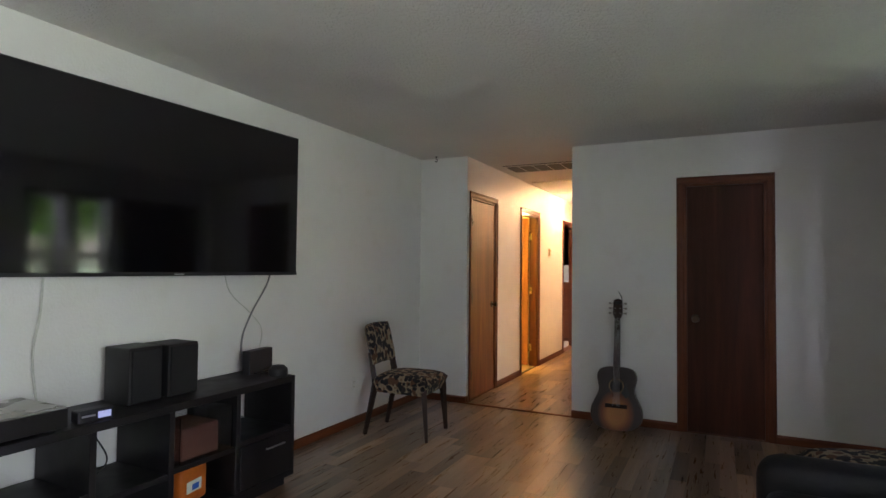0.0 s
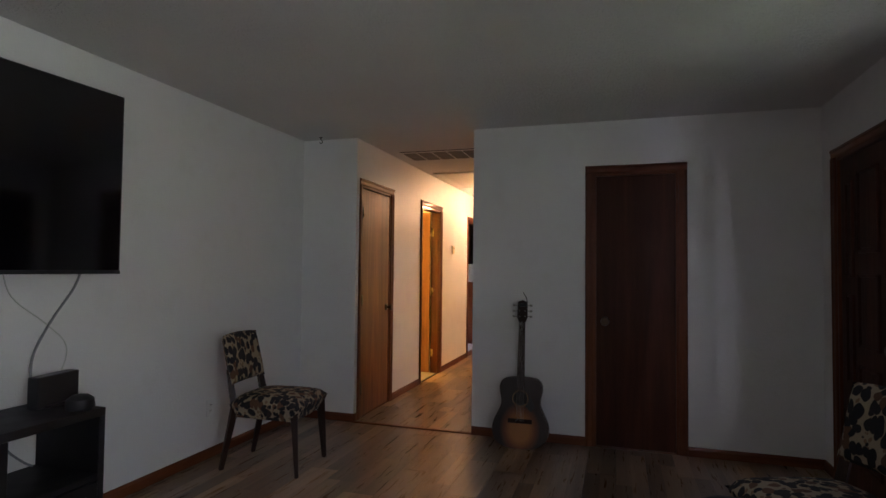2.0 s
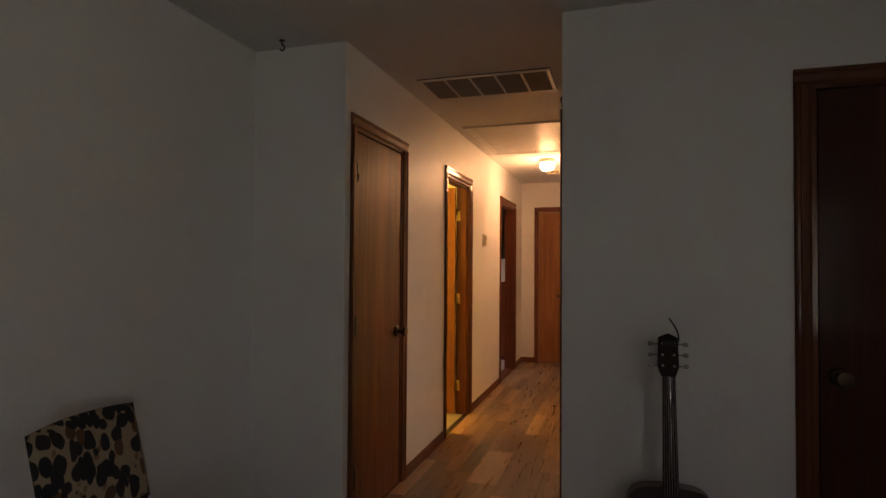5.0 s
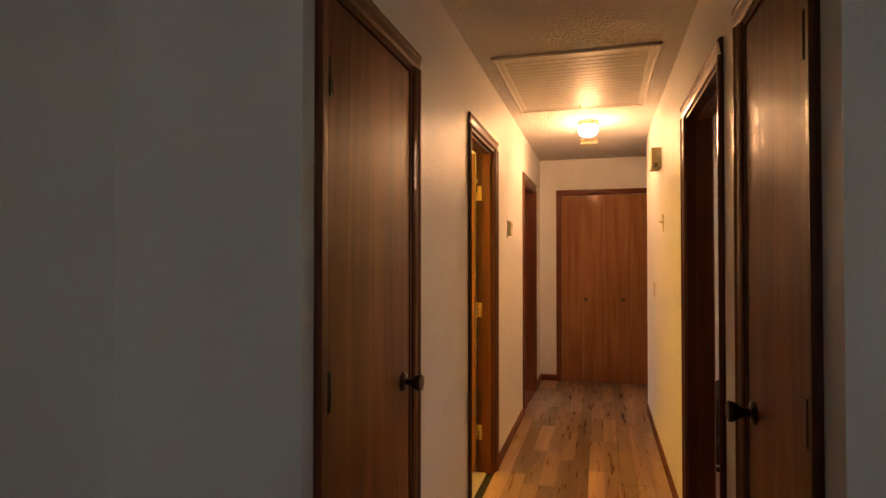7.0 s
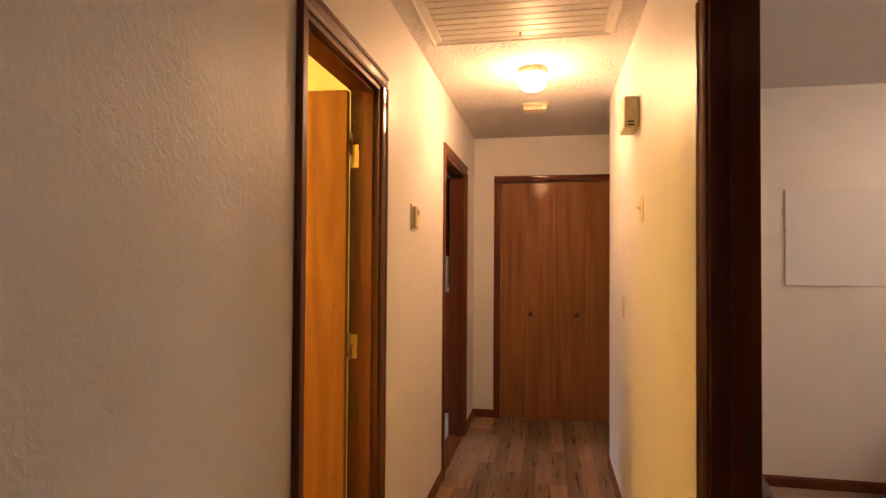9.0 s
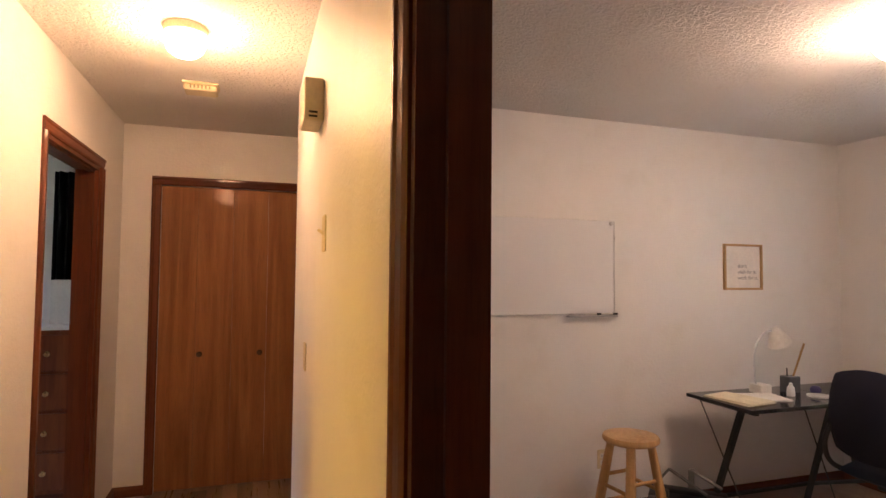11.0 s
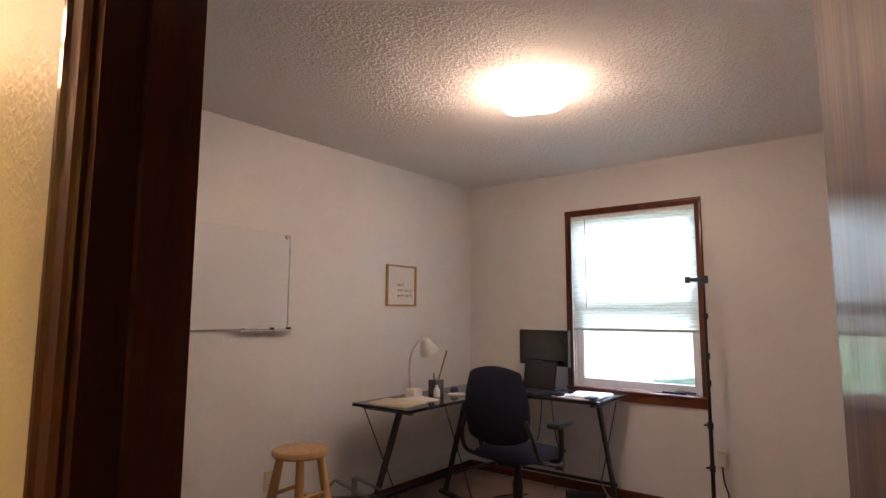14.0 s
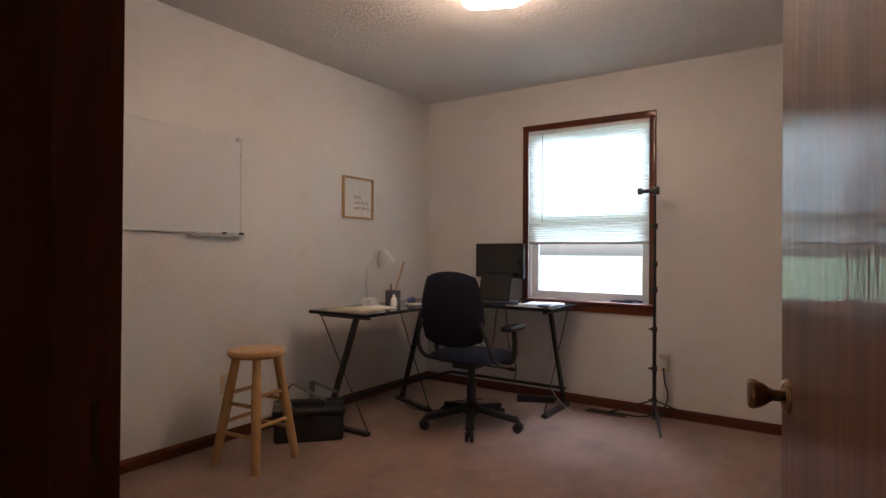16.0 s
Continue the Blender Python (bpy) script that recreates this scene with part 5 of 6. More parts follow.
def monitor():
    ob = thing("monitor", pose(3.13, 8.62, DT, 0, 0, -11), "black computer monitor on a desk stand", "monitor")
    part("panel", SB(-0.018, 0.018, -0.232, 0.232, 0.182, 0.445, r=0.004), M_PLASTIC, ob)
    part("screen", B((-0.0195, -0.0181, -0.225, 0.225, 0.195, 0.438)), M_SCREEN, ob, "dark screen")
    part("stem", SB(0.018, 0.045, -0.03, 0.03, 0.01, 0.32, r=0.005), M_PLASTIC, ob)
    part("base", SB(-0.06, 0.10, -0.11, 0.11, 0, 0.014, r=0.006), M_PLASTIC, ob)


monitor()


def laptop():
    ob = thing("laptop", pose(2.98, 8.64, DT, 0, 0, -13), "open dark laptop below the monitor", "laptop")
    part("deck", SB(-0.16, 0.06, -0.155, 0.155, 0, 0.016, r=0.004), M_PLASTIC, ob)
    part("keyboard", B((-0.06, 0.04, -0.135, 0.135, 0.0162, 0.0178)), M_BLACK, ob)
    lid = part("lid", SB(-0.004, 0.004, -0.155, 0.155, 0.0, 0.21, r=0.002, seg=1), M_PLASTIC, ob, m=pose(0.062, 0, 0.012, 0, 10, 0))
    part("screen", B((-0.0052, -0.0042, -0.145, 0.145, 0.012, 0.20)), M_SCREEN, lid, "dark screen")


laptop()
bm = bmesh.new()
turned(bm, [(0.032, 0), (0.034, 0.01), (0.028, 0.024), (0.012, 0.031)], seg=18)
tagged(part("computer_mouse", bm, M_PLASTIC, smooth=True, m=Matrix.Translation((2.90, 8.385, DT)) @ Matrix.Diagonal((1.5, 1, 1, 1))), "black computer mouse on the desk", "mouse")


def sheets(name, x, y, rz, w, d, n, label, material=None, z=DT, cat="papers"):
    ob = thing(name, pose(x, y, z, 0, 0, rz), label, cat)
    for k in range(n):
        part("sheet", B((-w + 0.004 * (k % 3), w + 0.003 * (k % 2), -d - 0.003 * (k % 2), d, 0.0005 + k * 0.004, 0.0035 + k * 0.004)), material or M_PAPER, ob, m=pose(0, 0, 0, 0, 0, 3 * (k % 3) - 2))


sheets("paper_stack", 1.93, 9.02, 8, 0.11, 0.15, 3, "small stack of cream papers on the desk", plain("cream_paper", (0.72, 0.66, 0.50), 0.8))
sheets("notebook", 2.10, 9.03, -14, 0.13, 0.10, 2, "open white notebook on the desk", cat="notebook")
sheets("paper_stack", 3.02, 8.22, 4, 0.15, 0.12, 3, "white papers and envelope at the desk end")
sheets("desk_pad", 2.92, 8.27, -6, 0.09, 0.14, 1, "pale mouse pad on the desk", M_VINYL, cat="desk pad")
tagged(part("puck", SB(-0.035, 0.035, -0.035, 0.035, 0, 0.012, r=0.004), M_PLASTIC, m=pose(2.88, 8.14, DT + 0.004)), "small dark round-edged gadget on the papers", "gadget")


def desk_lamp():
    ob = thing("desk_lamp", pose(2.24, 9.14, DT), "white gooseneck desk lamp with a bell shade", "desk lamp")
    bm = bmesh.new()
    soft_box(bm, -0.06, 0.03, -0.045, 0.045, 0, 0.055, r=0.008)
    part("base", bm, M_WHITE, ob, "white box base with pen slots", True)
    bm = bmesh.new()
    tube(bm, [(-0.04, 0.01, 0.05), (-0.05, 0.01, 0.20), (-0.03, 0.005, 0.30), (0.03, 0, 0.365), (0.09, 0, 0.375)], 0.006)
    part("gooseneck", bm, M_ALU, ob, "thin curved neck", True)
    bm = bmesh.new()
    turned(bm, [(0.018, 0.0), (0.026, -0.012), (0.036, -0.035), (0.052, -0.075), (0.055, -0.088), (0.050, -0.088), (0.034, -0.04), (0.012, -0.02)], seg=24)
    part("shade", bm, M_WHITE, ob, "white bell shade", True, m=pose(0.10, 0, 0.39, 0, -28, 0) @ Matrix.Scale(1.25, 4))


desk_lamp()


def pen_cup():
    ob = thing("pen_holder", pose(2.42, 9.10, DT), "grey mesh pen holder with a tall pencil", "pen holder")
    part("cup", SB(-0.045, 0.045, -0.035, 0.035, 0, 0.10, r=0.004), plain("grey_mesh", (0.13, 0.13, 0.14), 0.5, 0.5), ob)
    bm = bmesh.new()
    rod(bm, (0.0, 0, 0.04), (0.085, -0.03, 0.30), 0.006)
    part("stick", bm, M_OAK, ob, "tall wooden stick")
    bm = bmesh.new()
    rod(bm, (-0.02, 0, 0.04), (-0.025, 0.0, 0.15), 0.004)
    part("pen", bm, M_PLASTIC, ob)


pen_cup()
bm = bmesh.new()
turned(bm, [(0.022, 0), (0.024, 0.01), (0.020, 0.05), (0.010, 0.062), (0.010, 0.075), (0.004, 0.078)], seg=16)
tagged(part("bottle", bm, M_WHITE, smooth=True, m=pose(2.33, 9.02, DT)), "small white bottle on the desk", "bottle")
bm = bmesh.new()
turned(bm, [(0.06, 0), (0.065, 0.004), (0.065, 0.010), (0.058, 0.011), (0.05, 0.005), (0.01, 0.004)], seg=24)
tagged(part("saucer", bm, M_VINYL, smooth=True, m=pose(2.47, 8.95, DT)), "small white dish on the desk", "dish")
bm = bmesh.new()
turned(bm, [(0.016, 0), (0.03, 0.012), (0.032, 0.03), (0.022, 0.045), (0.006, 0.05)], seg=16)
tagged(part("glue_dot_roll", bm, plain("violet_plastic", (0.05, 0.04, 0.16), 0.4), smooth=True, m=pose(2.53, 9.02, DT)), "small violet round container on the desk", "container")


def stool():
    ob = thing("stool", pose(1.215, 9.05, 0, 0, 0, 7), "round pine stool with four splayed legs", "stool")
    bm = bmesh.new()
    turned(bm, [(0.10, 0.558), (0.138, 0.561), (0.149, 0.572), (0.150, 0.585), (0.143, 0.596), (0.11, 0.600), (0.01, 0.598)], seg=40)
    part("seat", bm, M_STOOL, ob, "", True)
    corners = [(math.cos(radians(45 + 90 * k)), math.sin(radians(45 + 90 * k))) for k in range(4)]

    def at(k, z):
        r = 0.205 - 0.105 * z / 0.57
        return (corners[k % 4][0] * r, corners[k % 4][1] * r, z)
    for k in range(4):
        bm = bmesh.new()
        rod(bm, at(k, 0.0), at(k, 0.30), 0.021, 0.026, seg=14)
        rod(bm, at(k, 0.30), at(k, 0.57), 0.026, 0.021, seg=14)
        part("leg", bm, M_STOOL, ob, "", True)
    for k in range(4):
        for z in ((0.17, 0.32) if k % 2 else (0.22, 0.37)):
            bm = bmesh.new()
            rod(bm, at(k, z), at(k + 1, z), 0.010, seg=10)
            part("rung", bm, M_STOOL, ob, "", True)


stool()


def tool_case():
    ob = thing("storage_case", pose(1.66, 9.13, 0, 0, 0, -42), "black plastic storage case with a grey hinged handle", "case")
    part("body", SB(-0.20, 0.20, -0.13, 0.13, 0.0, 0.16, r=0.02, seg=3), M_PLASTIC, ob, "", True)
    bm = bmesh.new()
    for x0, x1, y0, y1 in ((-0.21, 0.21, -0.14, -0.07), (-0.21, 0.21, 0.07, 0.14), (-0.21, -0.10, -0.07, 0.07), (0.10, 0.21, -0.07, 0.07)):
        soft_box(bm, x0, x1, y0, y1, 0.16, 0.195, r=0.010)
    part("lid_rim", bm, M_PLASTIC, ob, "", True)
    part("lid_recess", B((-0.10, 0.10, -0.07, 0.07, 0.16, 0.172)), M_BLACK, ob)
    m_handle = plain("grey_handle", (0.20, 0.20, 0.19), 0.5)
    bm = bmesh.new()
    bar(bm, (-0.19, 0.10, 0.19), (-0.10, 0.10, 0.30), 0.02, 0.012)
    bar(bm, (-0.10, 0.10, 0.30), (0.10, 0.02, 0.205), 0.025, 0.010)
    part("arm", bm, m_handle, ob, "grey folding arm")
    bm = bmesh.new()
    bar(bm, (0.02, 0.14, 0.19), (0.02, 0.14, 0.30), 0.035, 0.012, (0, 1, 0))
    bar(bm, (0.02, 0.14, 0.30), (0.18, 0.05, 0.24), 0.025, 0.010)
    part("arm", bm, m_handle, ob, "grey folding arm")
    part("latch", SB(-0.03, 0.03, -0.137, -0.128, 0.10, 0.17, r=0.003), M_METALBLK, ob)


tool_case()


def office_chair():
    """Local +x is the chair's front."""
    ob = thing("office_chair", pose(2.395, 8.425, -0.0, 0, 0, 3), "navy fabric office swivel chair with black arms", "office chair")
    for k in range(5):
        a = radians(72 * k - 10)
        e = Vector((math.cos(a), math.sin(a), 0)) * 0.31
        bm = bmesh.new()
        bar(bm, (0, 0, 0.125), e + Vector((0, 0, 0.075)), 0.05, 0.035)
        bmesh.ops.bevel(bm, geom=bm.edges[:], offset=0.008, segments=2, affect='EDGES')
        sp = part("spoke", bm, M_PLASTIC, ob, "", True)
        bm = bmesh.new()
        side = Vector((-math.sin(a), math.cos(a), 0))
        for s in (0.016, -0.016):
            rod(bm, e + side * (s - 0.009) + Vector((0, 0, 0.030)), e + side * (s + 0.009) + Vector((0, 0, 0.030)), 0.030, seg=18)
        rod(bm, e + Vector((0, 0, 0.03)), e + Vector((0, 0, 0.078)), 0.009)
        part("caster", bm, M_PLASTIC, sp, "twin-wheel caster", True)
    bm = bmesh.new()
    turned(bm, [(0.045, 0.085), (0.045, 0.15), (0.032, 0.16), (0.032, 0.28), (0.024, 0.285), (0.024, 0.40)], seg=20)
    part("column", bm, M_METALBLK, ob, "gas lift column", True)
    part("mechanism", SB(-0.12, 0.10, -0.08, 0.08, 0.385, 0.43, r=0.012), M_METALBLK, ob)
    bm = bmesh.new()
    rod(bm, (0.02, 0.06, 0.40), (0.04, -0.25, 0.39), 0.006)
    soft_box(bm, 0.02, 0.06, -0.29, -0.24, 0.38, 0.40, r=0.006)
    part("lever", bm, M_PLASTIC, ob, "", True)
    n = 16
    bm = bmesh.new()
    for f in (1, -1):
        g = []
        for i in range(n + 1):
            row = []
            for j in range(n + 1):
                u, v = 2 * i / n - 1, 2 * j / n - 1
                s, t = u * math.sqrt(1 - v * v / 2), v * math.sqrt(1 - u * u / 2)
                k = max(0.0, 1 - (s * s + t * t) ** 2) ** 0.5
                z = 0.455 + (0.045 * k - 0.035 * max(0, s) ** 3 if f > 0 else -0.03 * k)
                row.append(bm.verts.new((0.02 + 0.255 * (0.55 * u + 0.45 * s), 0.255 * (0.55 * v + 0.45 * t), z)))
            g.append(row)
        for i in range(n):
            for j in range(n):
                bm.faces.new((g[i][j], g[i + 1][j], g[i + 1][j + 1], g[i][j + 1]))
    bmesh.ops.remove_doubles(bm, verts=bm.verts[:], dist=0.0012)
    part("seat", bm, M_NAVY, ob, "navy fabric seat", True)

    def back(f, thick, w0, mat_, name, label, off):
        bm = bmesh.new()
        for sgn in (1, -1):
            g = []
            for i in range(n + 1):
                row = []
                for j in range(n + 1):
                    u, v = 2 * i / n - 1, 2 * j / n - 1
                    s, t = u * math.sqrt(1 - 0.30 * v * v), v * math.sqrt(1 - 0.30 * u * u)
                    z = 0.775 + 0.228 * s
                    w = w0 * (1.0 - 0.10 * s)
                    k = max(0.0, (1 - u ** 6) * (1 - v ** 6)) ** 0.5
                    x = -0.235 - 0.10 * (z - 0.5) + 0.06 * t * t - 0.03 * (1 - s * s) * f + sgn * thick * k + off
                    row.append(bm.verts.new((x, w * t, z)))
                g.append(row)
            for i in range(n):
                for j in range(n):
                    bm.faces.new((g[i][j], g[i + 1][j], g[i + 1][j + 1], g[i][j + 1]))
        bmesh.ops.remove_doubles(bm, verts=bm.verts[:], dist=0.0012)
        part(name, bm, mat_, ob, label, True)
    back(1, 0.03, 0.205, M_NAVY, "backrest", "tall rounded navy backrest", 0.0)
    back(1, 0.010, 0.212, M_NAVY, "back_shell", "dark navy back shell", -0.038)
    for s in (1, -1):
        bm = bmesh.new()
        tube(bm, [(0.0, s * 0.20, 0.425), (-0.12, s * 0.245, 0.44), (-0.22, s * 0.25, 0.50), (-0.262, s * 0.240, 0.60), (-0.275, s * 0.20, 0.70)], 0.013)
        part("back_support", bm, M_PLASTIC, ob, "", True)
    for s in (1, -1):
        bm = bmesh.new()
        tube(bm, [(0.03, s * 0.20, 0.43), (0.03, s * 0.27, 0.44), (0.03, s * 0.285, 0.52), (0.03, s * 0.28, 0.64)], 0.016)
        arm = part("arm_post", bm, M_PLASTIC, ob, "", True)
        part("arm_pad", SB(-0.09, 0.14, s * 0.28 - 0.042, s * 0.28 + 0.042, 0.635, 0.668, r=0.015, seg=3), M_PLASTIC, arm, "rounded arm pad", True)


office_chair()


def bean_bag():
    """A slumped vinyl bean bag: wide foot, sagging flanks, gathered top with a piped seam."""
    ob = thing("bean_bag", pose(-0.12, 8.40, 0), "dark grey glossy vinyl bean bag slumped on the carpet", "bean bag")
    m = plain("grey_vinyl", (0.055, 0.058, 0.068), 0.25, vary=0.2, bump=0.5, grain=18)
    bm = bmesh.new()
    nu, nv = 36, 18
    rows = []
    for j in range(nv + 1):
        v = j / nv
        r = 0.262 * (1 - v ** 2.6) ** 0.6 * (0.90 + 0.10 * math.sin(math.pi * min(1, v * 2.2))) + 0.004
        row = []
        for i in range(nu):
            a = i * math.tau / nu
            d = Vector((math.cos(a), math.sin(a), v * 1.6))
            k = 1 + 0.05 * noise.noise(d * 2.1) + 0.02 * noise.noise(d * 6.0)
            row.append(bm.verts.new((r * k * math.cos(a) - 0.04 * v, r * k * math.sin(a), 0.53 * v * (1 + 0.03 * noise.noise(d * 1.7)))))
        rows.append(row)
    for lo, hi in zip(rows, rows[1:]):
        for i in range(nu):
            bm.faces.new((lo[i], lo[(i + 1) % nu], hi[(i + 1) % nu], hi[i]))
    bm.faces.new(rows[0][::-1])
    bm.faces.new(rows[-1])
    part("bag", bm, m, ob, "", True)
    bm = bmesh.new()
    tube(bm, [(0.262 * math.cos(k * math.tau / 16), 0.262 * math.sin(k * math.tau / 16), 0.045) for k in range(17)], 0.006)
    part("piping", bm, M_VINYL, ob, "pale piped seam", True)


bean_bag()


def light_stand():
    ob = thing("light_stand", pose(3.14, 7.47, 0), "slim black telescopic tripod stand with a clamp", "tripod")
    for a in (200, 320, 80):
        d = Vector((math.cos(radians(a)), math.sin(radians(a)), 0))
        bm = bmesh.new()
        bar(bm, d * 0.012 + Vector((0, 0, 0.15)), d * 0.32 + Vector((0, 0, 0.012)), 0.016, 0.010)
        part("leg", bm, M_METALBLK, ob)
        bm = bmesh.new()
        bar(bm, d * 0.012 + Vector((0, 0, 0.045)), d * 0.14 + Vector((0, 0, 0.078)), 0.012, 0.006)
        part("strut", bm, M_METALBLK, ob)
    for z0, z1, r in ((0.03, 0.62, 0.0125), (0.62, 1.05, 0.0105), (1.05, 1.30, 0.009), (1.30, 1.53, 0.0075)):
        bm = bmesh.new()
        rod(bm, (0, 0, z0), (0, 0, z1), r)
        part("tube", bm, M_METALBLK, ob, "", True)
    for z in (0.15, 0.36, 0.62, 0.88, 1.05, 1.30):
        bm = bmesh.new()
        rod(bm, (0, 0, z - 0.018), (0, 0, z + 0.018), 0.018)
        rod(bm, (0, 0, z), (0.0, 0.036, z), 0.007)
        part("collar", bm, M_PLASTIC, ob, "", True)
    bm = bmesh.new()
    rod(bm, (0, -0.02, 1.535), (0, 0.085, 1.535), 0.012)
    rod(bm, (0, 0.085, 1.535), (0, 0.11, 1.535), 0.022)
    soft_box(bm, -0.018, 0.018, -0.025, 0.02, 1.51, 1.56, r=0.005)
    part("clamp", bm, M_PLASTIC, ob, "black clamp head", True)


light_stand()


def plug():
    ob = thing("power_adapter", pose(OX1 - 0.0075, 7.452, 0.385), "white power adapter plugged into the outlet", "adapter")
    part("case", SB(-0.045, 0.0, -0.028, 0.028, -0.045, 0.025, r=0.006), M_WHITE, ob)


plug()
cord("cable", [(OX1 - 0.03, 7.452, 0.345), (OX1 - 0.05, 7.44, 0.25), (OX1 - 0.04, 7.42, 0.15), (OX1 - 0.05, 7.46, 0.05), (3.24, 7.56, 0.008), (3.20, 7.75, 0.006), (3.18, 7.95, 0.006)], 0.005, M_METALBLK, "black cable from the outlet along the floor")
cord("cable", [(3.18, 8.12, 0.71), (3.16, 8.20, 0.40), (3.14, 8.20, 0.15), (3.08, 8.05, 0.02), (3.05, 7.95, 0.006)], 0.004, M_PALECORD, "white cable hanging below the desk")
cord("cable", [(3.0, 8.50, 0.72), (2.98, 8.46, 0.45), (3.02, 8.42, 0.28), (3.10, 8.48, 0.15), (3.12, 8.55, 0.05)], 0.004, M_METALBLK, "black cable hanging below the desk")
cord("cable", [(2.95, 8.75, 0.72), (2.90, 8.70, 0.50), (3.0, 8.62, 0.40), (3.05, 8.6, 0.72)], 0.004, M_METALBLK, "black cable loop below the desk")
cord("cable", [(2.7, 9.2, 0.006), (2.5, 9.0, 0.006), (2.55, 8.8, 0.006), (2.8, 8.85, 0.006), (3.0, 8.7, 0.006)], 0.004, M_METALBLK, "black cable lying on the carpet")
tagged(part("power_strip", SB(-0.03, 0.03, -0.14, 0.14, 0, 0.045, r=0.006), M_PLASTIC, m=pose(3.19, 8.34, 0, 0, 0, 25)), "black power strip on the carpet", "power strip")


def floor_vent():
    ob = thing("floor_vent", pose(3.20, 7.80, 0), "brown metal floor register in the carpet", "floor vent")
    m_b = plain("brown_metal", (0.12, 0.07, 0.045), 0.45, 0.5)
    part("rim", SB(-0.055, 0.055, -0.14, 0.14, 0.0, 0.004, r=0.001, seg=1), m_b, ob)
    for k in range(9):
        part("slat", B((-0.04, 0.04, -0.124 + k * 0.029, -0.108 + k * 0.029, 0.0042, 0.007)), M_DARK, ob)


floor_vent()


def blind():
    """Pleated cellular shade, lowered over the upper two thirds."""
    ob = thing("window_blind", pose(OX1 + 0.02, 0, 0), "white pleated window shade lowered most of the way", "blind")
    ya, yb = OWIN[0] + 0.006, OWIN[1] - 0.006
    part("head_rail", SB(-0.018, 0.022, ya, yb, 2.045, 2.072, r=0.003), M_VINYL, ob)
    part("bottom_rail", SB(-0.014, 0.014, ya, yb, 1.186, 1.206, r=0.004), plain("shade_rail", (0.55, 0.54, 0.48), 0.5), ob, "beige bottom rail")
    n = 44
    dz = (2.045 - 1.206) / n
    for k in range(n):
        z = 1.206 + k * dz
        bm = bmesh.new()
        prof = ((-0.005, 0.5), (0.0, 0.01), (0.0015, 0.01), (-0.0035, 0.5), (0.0015, 0.99), (0.0, 0.99))
        rings = [[bm.verts.new((x, y, z + dz * t)) for x, t in prof] for y in (ya + 0.004, yb - 0.004)]
        for a in range(6):
            bm.faces.new((rings[0][a], rings[0][(a + 1) % 6], rings[1][(a + 1) % 6], rings[1][a]))
        part("pleat", bm, M_BLIND, ob)
    bm = bmesh.new()
    rod(bm, (-0.03, 8.362, 1.36), (-0.03, 8.362, 2.045), 0.003, seg=8)
    part("wand", bm, M_GREYCORD, ob, "thin grey tilt wand")


blind()
bm = bmesh.new()
tube(bm, [(OX1 + 0.01, 7.60, OWIN[2] + 0.012), (OX1 + 0.0, 7.68, OWIN[2] + 0.02), (OX1 + 0.01, 7.74, OWIN[2] + 0.012), (OX1 - 0.01, 7.66, OWIN[2] + 0.012), (OX1 + 0.0, 7.82, OWIN[2] + 0.010)], 0.008)
tagged(part("coiled_cable", bm, M_METALBLK, smooth=True), "black cable bundle on the window sill", "cable")

# ---- bedroom glimpsed through its door ----


def bedroom():
    ob = thing("dresser", pose(-2.15, 10.85, 0), "tall brown wooden dresser in the bedroom", "dresser")
    part("body", SB(-0.45, 0.45, -0.24, 0.24, 0.06, 1.08, r=0.005), M_DOOR, ob)
    part("top", SB(-0.47, 0.47, -0.26, 0.25, 1.08, 1.105, r=0.005), M_VINYL, ob, "pale top")
    part("plinth", B((-0.4, 0.4, -0.2, 0.2, 0, 0.06)), M_TRIM_X, ob)
    for k in range(4):
        d = part("drawer", SB(-0.42, 0.42, -0.255, -0.238, 0.09 + k * 0.245, 0.315 + k * 0.245, r=0.004), M_DOOR, ob)
        for x in (-0.2, 0.2):
            bm = bmesh.new()
            turned(bm, [(0.012, 0), (0.012, 0.015), (0.018, 0.022), (0.012, 0.03)], seg=14)
            part("knob", bm, M_BRASS, d, "", True, m=pose(x, -0.255, 0.20 + k * 0.245, 90))
    tagged(part("white_carton", SB(-0.08, 0.08, -0.05, 0.05, 0, 0.29, r=0.004), M_WHITE, m=pose(-1.915, 10.80, 1.105)), "upright white carton on the dresser", "carton")
    cur = thing("dark_curtain", pose(-1.95, 11.35, 0), "dark floor-length curtain in the bedroom", "curtain")
    bm = bmesh.new()
    n = 60
    top = [[bm.verts.new((-0.22 + 0.6 * i / n, 0.03 * math.sin(i * 1.1), z)) for z in (0.02, 2.2)] for i in range(n + 1)]
    for a, b in zip(top, top[1:]):
        bm.faces.new((a[0], b[0], b[1], a[1]))
    bmesh.ops.solidify(bm, geom=bm.faces[:], thickness=0.004)
    part("cloth", bm, M_BLACK, cur, "", True)


bedroom()

# ---- outdoors ----
bm = bmesh.new()
box(bm, -400, 400, -400, 400, -0.9, -0.42)
tagged(part("ground", bm, M_GRASS), "mown green lawn round the house", "lawn", kind="structure")


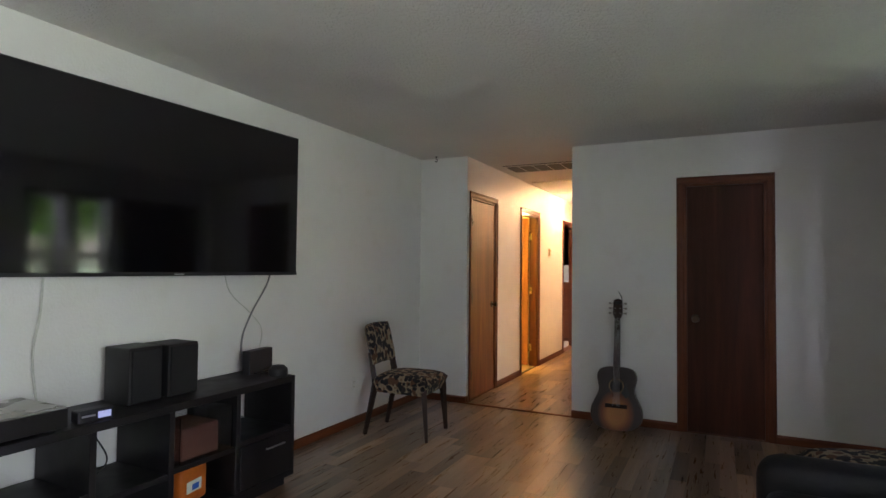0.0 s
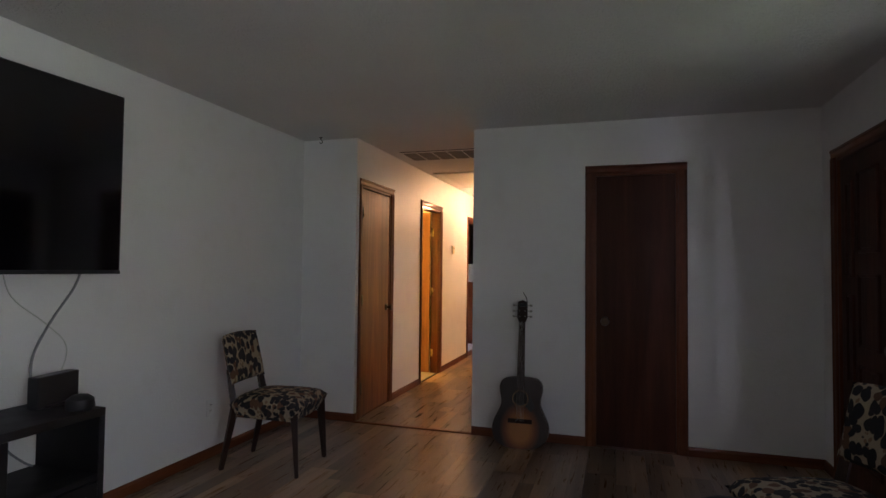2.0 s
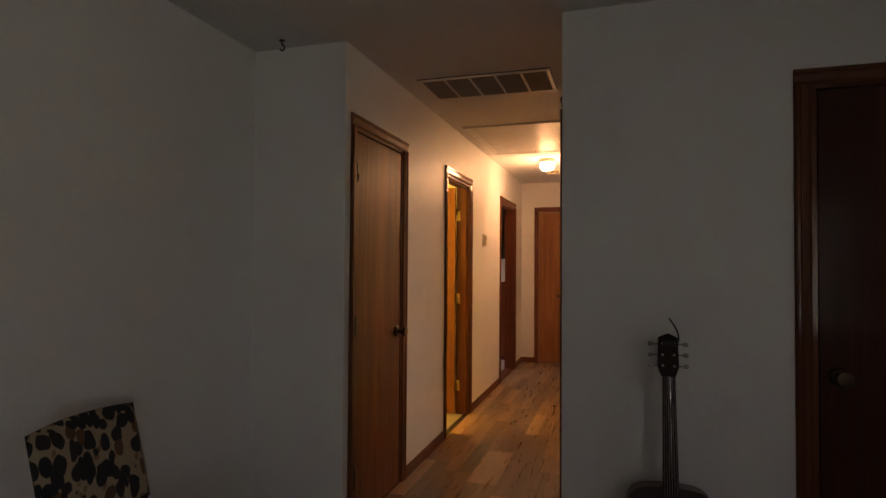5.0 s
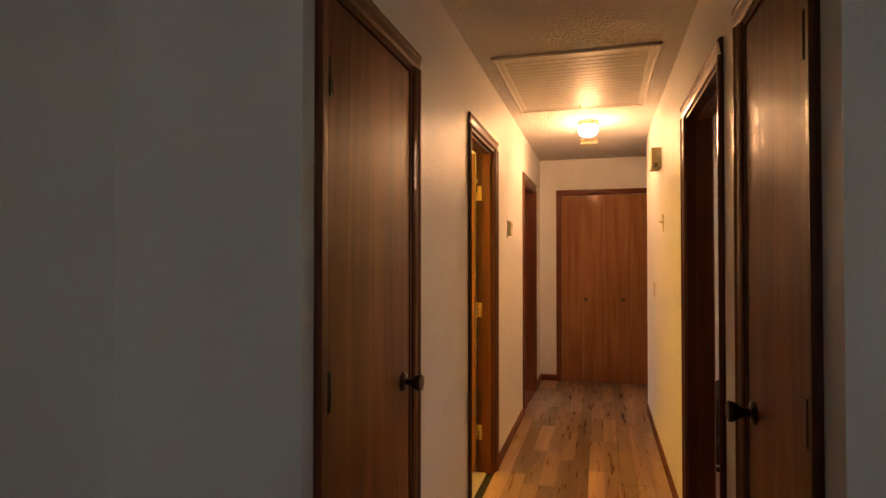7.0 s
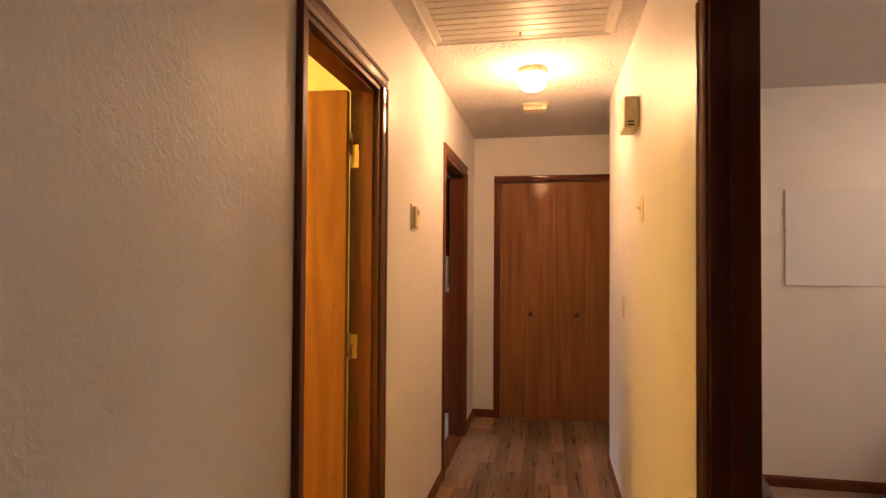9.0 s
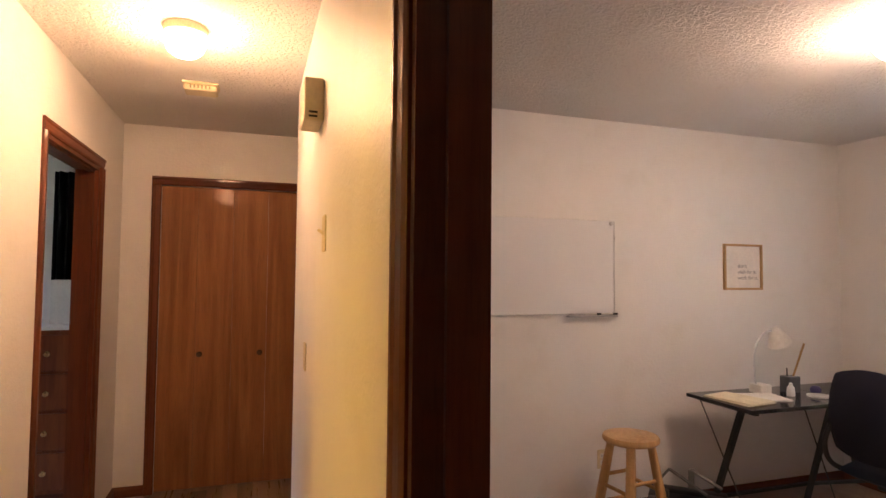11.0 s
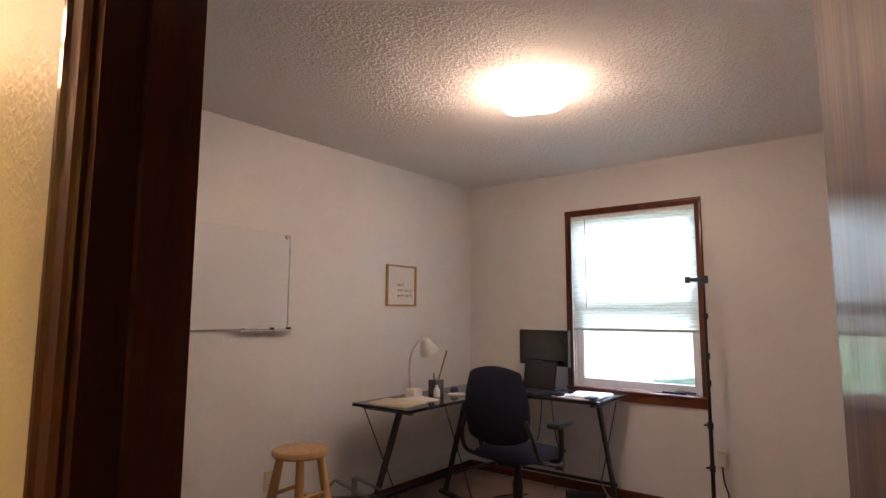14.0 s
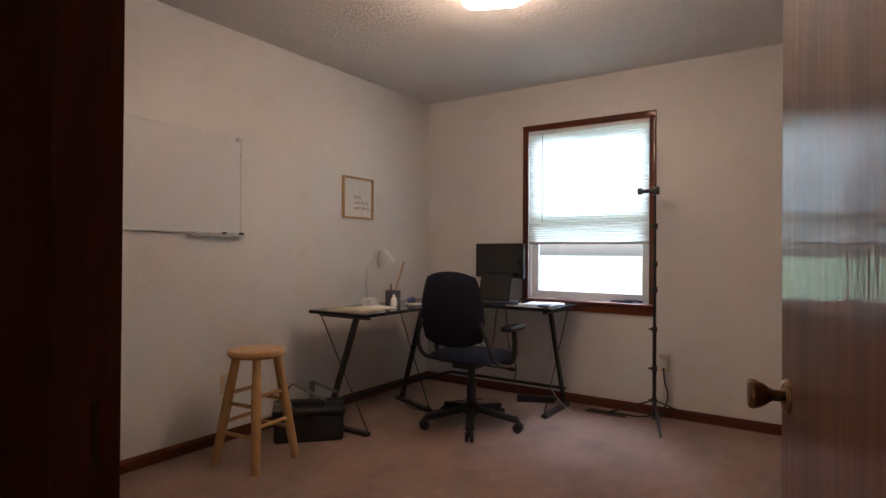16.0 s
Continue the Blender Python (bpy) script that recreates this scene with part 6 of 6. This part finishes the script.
def leafy_tree(x, y, h, r, seed):
    rnd = random.Random(seed)
    ob = thing("tree", pose(x, y, -0.42), "leafy green tree on the lawn", "tree", "trees round the house")
    bm = bmesh.new()
    rod(bm, (0, 0, 0), (0.1, 0, h * 0.55), 0.20, 0.12, seg=10)
    for k in range(6):
        a = k * 1.05 + rnd.random()
        rod(bm, (0.08, 0, h * (0.3 + 0.04 * k)), (math.cos(a) * r * 0.7, math.sin(a) * r * 0.7, h * (0.5 + 0.06 * k)), 0.07, 0.02, seg=7)
    part("trunk", bm, M_BARK, ob, "", True)
    verts, faces = [], []
    for _ in range(2600):
        d = Vector((rnd.gauss(0, 1), rnd.gauss(0, 1), rnd.gauss(0, 1))).normalized()
        rad = r * (0.35 + 0.65 * rnd.random() ** 0.5) * (0.8 + 0.35 * noise.noise(d * 2.3 + Vector((seed, 0, 0))))
        p = Vector((d.x * rad, d.y * rad, h * 0.62 + d.z * rad * 0.85))
        s = 0.10 + 0.10 * rnd.random()
        a, b = Vector((rnd.gauss(0, 1), rnd.gauss(0, 1), rnd.gauss(0, 0.6))).normalized() * s, Vector((rnd.gauss(0, 1), rnd.gauss(0, 1), rnd.gauss(0, 0.6))).normalized() * s * 0.6
        i = len(verts)
        verts += [p - a, p + b, p + a, p - b]
        faces.append((i, i + 1, i + 2, i + 3))
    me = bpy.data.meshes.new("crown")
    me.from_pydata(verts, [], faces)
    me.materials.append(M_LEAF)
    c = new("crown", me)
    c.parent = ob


for i, (x, y, h, r) in enumerate(((9.5, 6.6, 6.0, 2.1), (12.5, 8.2, 6.5, 2.4), (8.5, -2.5, 6.0, 2.6), (16, 0.5, 8, 3.6), (15, 4.5, 7.5, 3.0), (-14, 9.5, 7, 3.2))):
    leafy_tree(x, y, h, r, i + 3)

# ---- laminate planks ----
PLANK_W, PLANK_L = 0.19, 1.22
plank_meshes = {}


def plank(x, y, w, l):
    key = (round(w, 3), round(l, 3))
    if key not in plank_meshes:
        bm = bmesh.new()
        box(bm, 0.0006, w - 0.0006, 0.0006, l - 0.0006, -0.012, 0.0)
        me = bpy.data.meshes.new("plank")
        bmesh.ops.recalc_face_normals(bm, faces=bm.faces[:])
        bm.to_mesh(me)
        bm.free()
        me.materials.append(M_PLANK)
        plank_meshes[key] = me
    ob = new("plank", plank_meshes[key])
    ob.location = (x, y, 0)
    ob.parent = floor


def lay(x0, x1, y0, y1, shift):
    k, x = 0, x0
    while x < x1 - 0.005:
        w = min(PLANK_W, x1 - x)
        y = y0
        first = PLANK_L * ((k * 0.377 + shift) % 1.0)
        l = first if first > 0.15 else PLANK_L
        while y < y1 - 0.01:
            l = min(l, y1 - y)
            plank(x, y, w, l)
            y += l
            l = PLANK_L
        x += w
        k += 1


lay(LX0, LX1, LY0, 5.38, 0.0)
lay(XL, XR, 5.38, HEND + 0.05, 0.5)
lay(XR, 0.6, OY1 + TH, HEND + 0.05, 0.25)
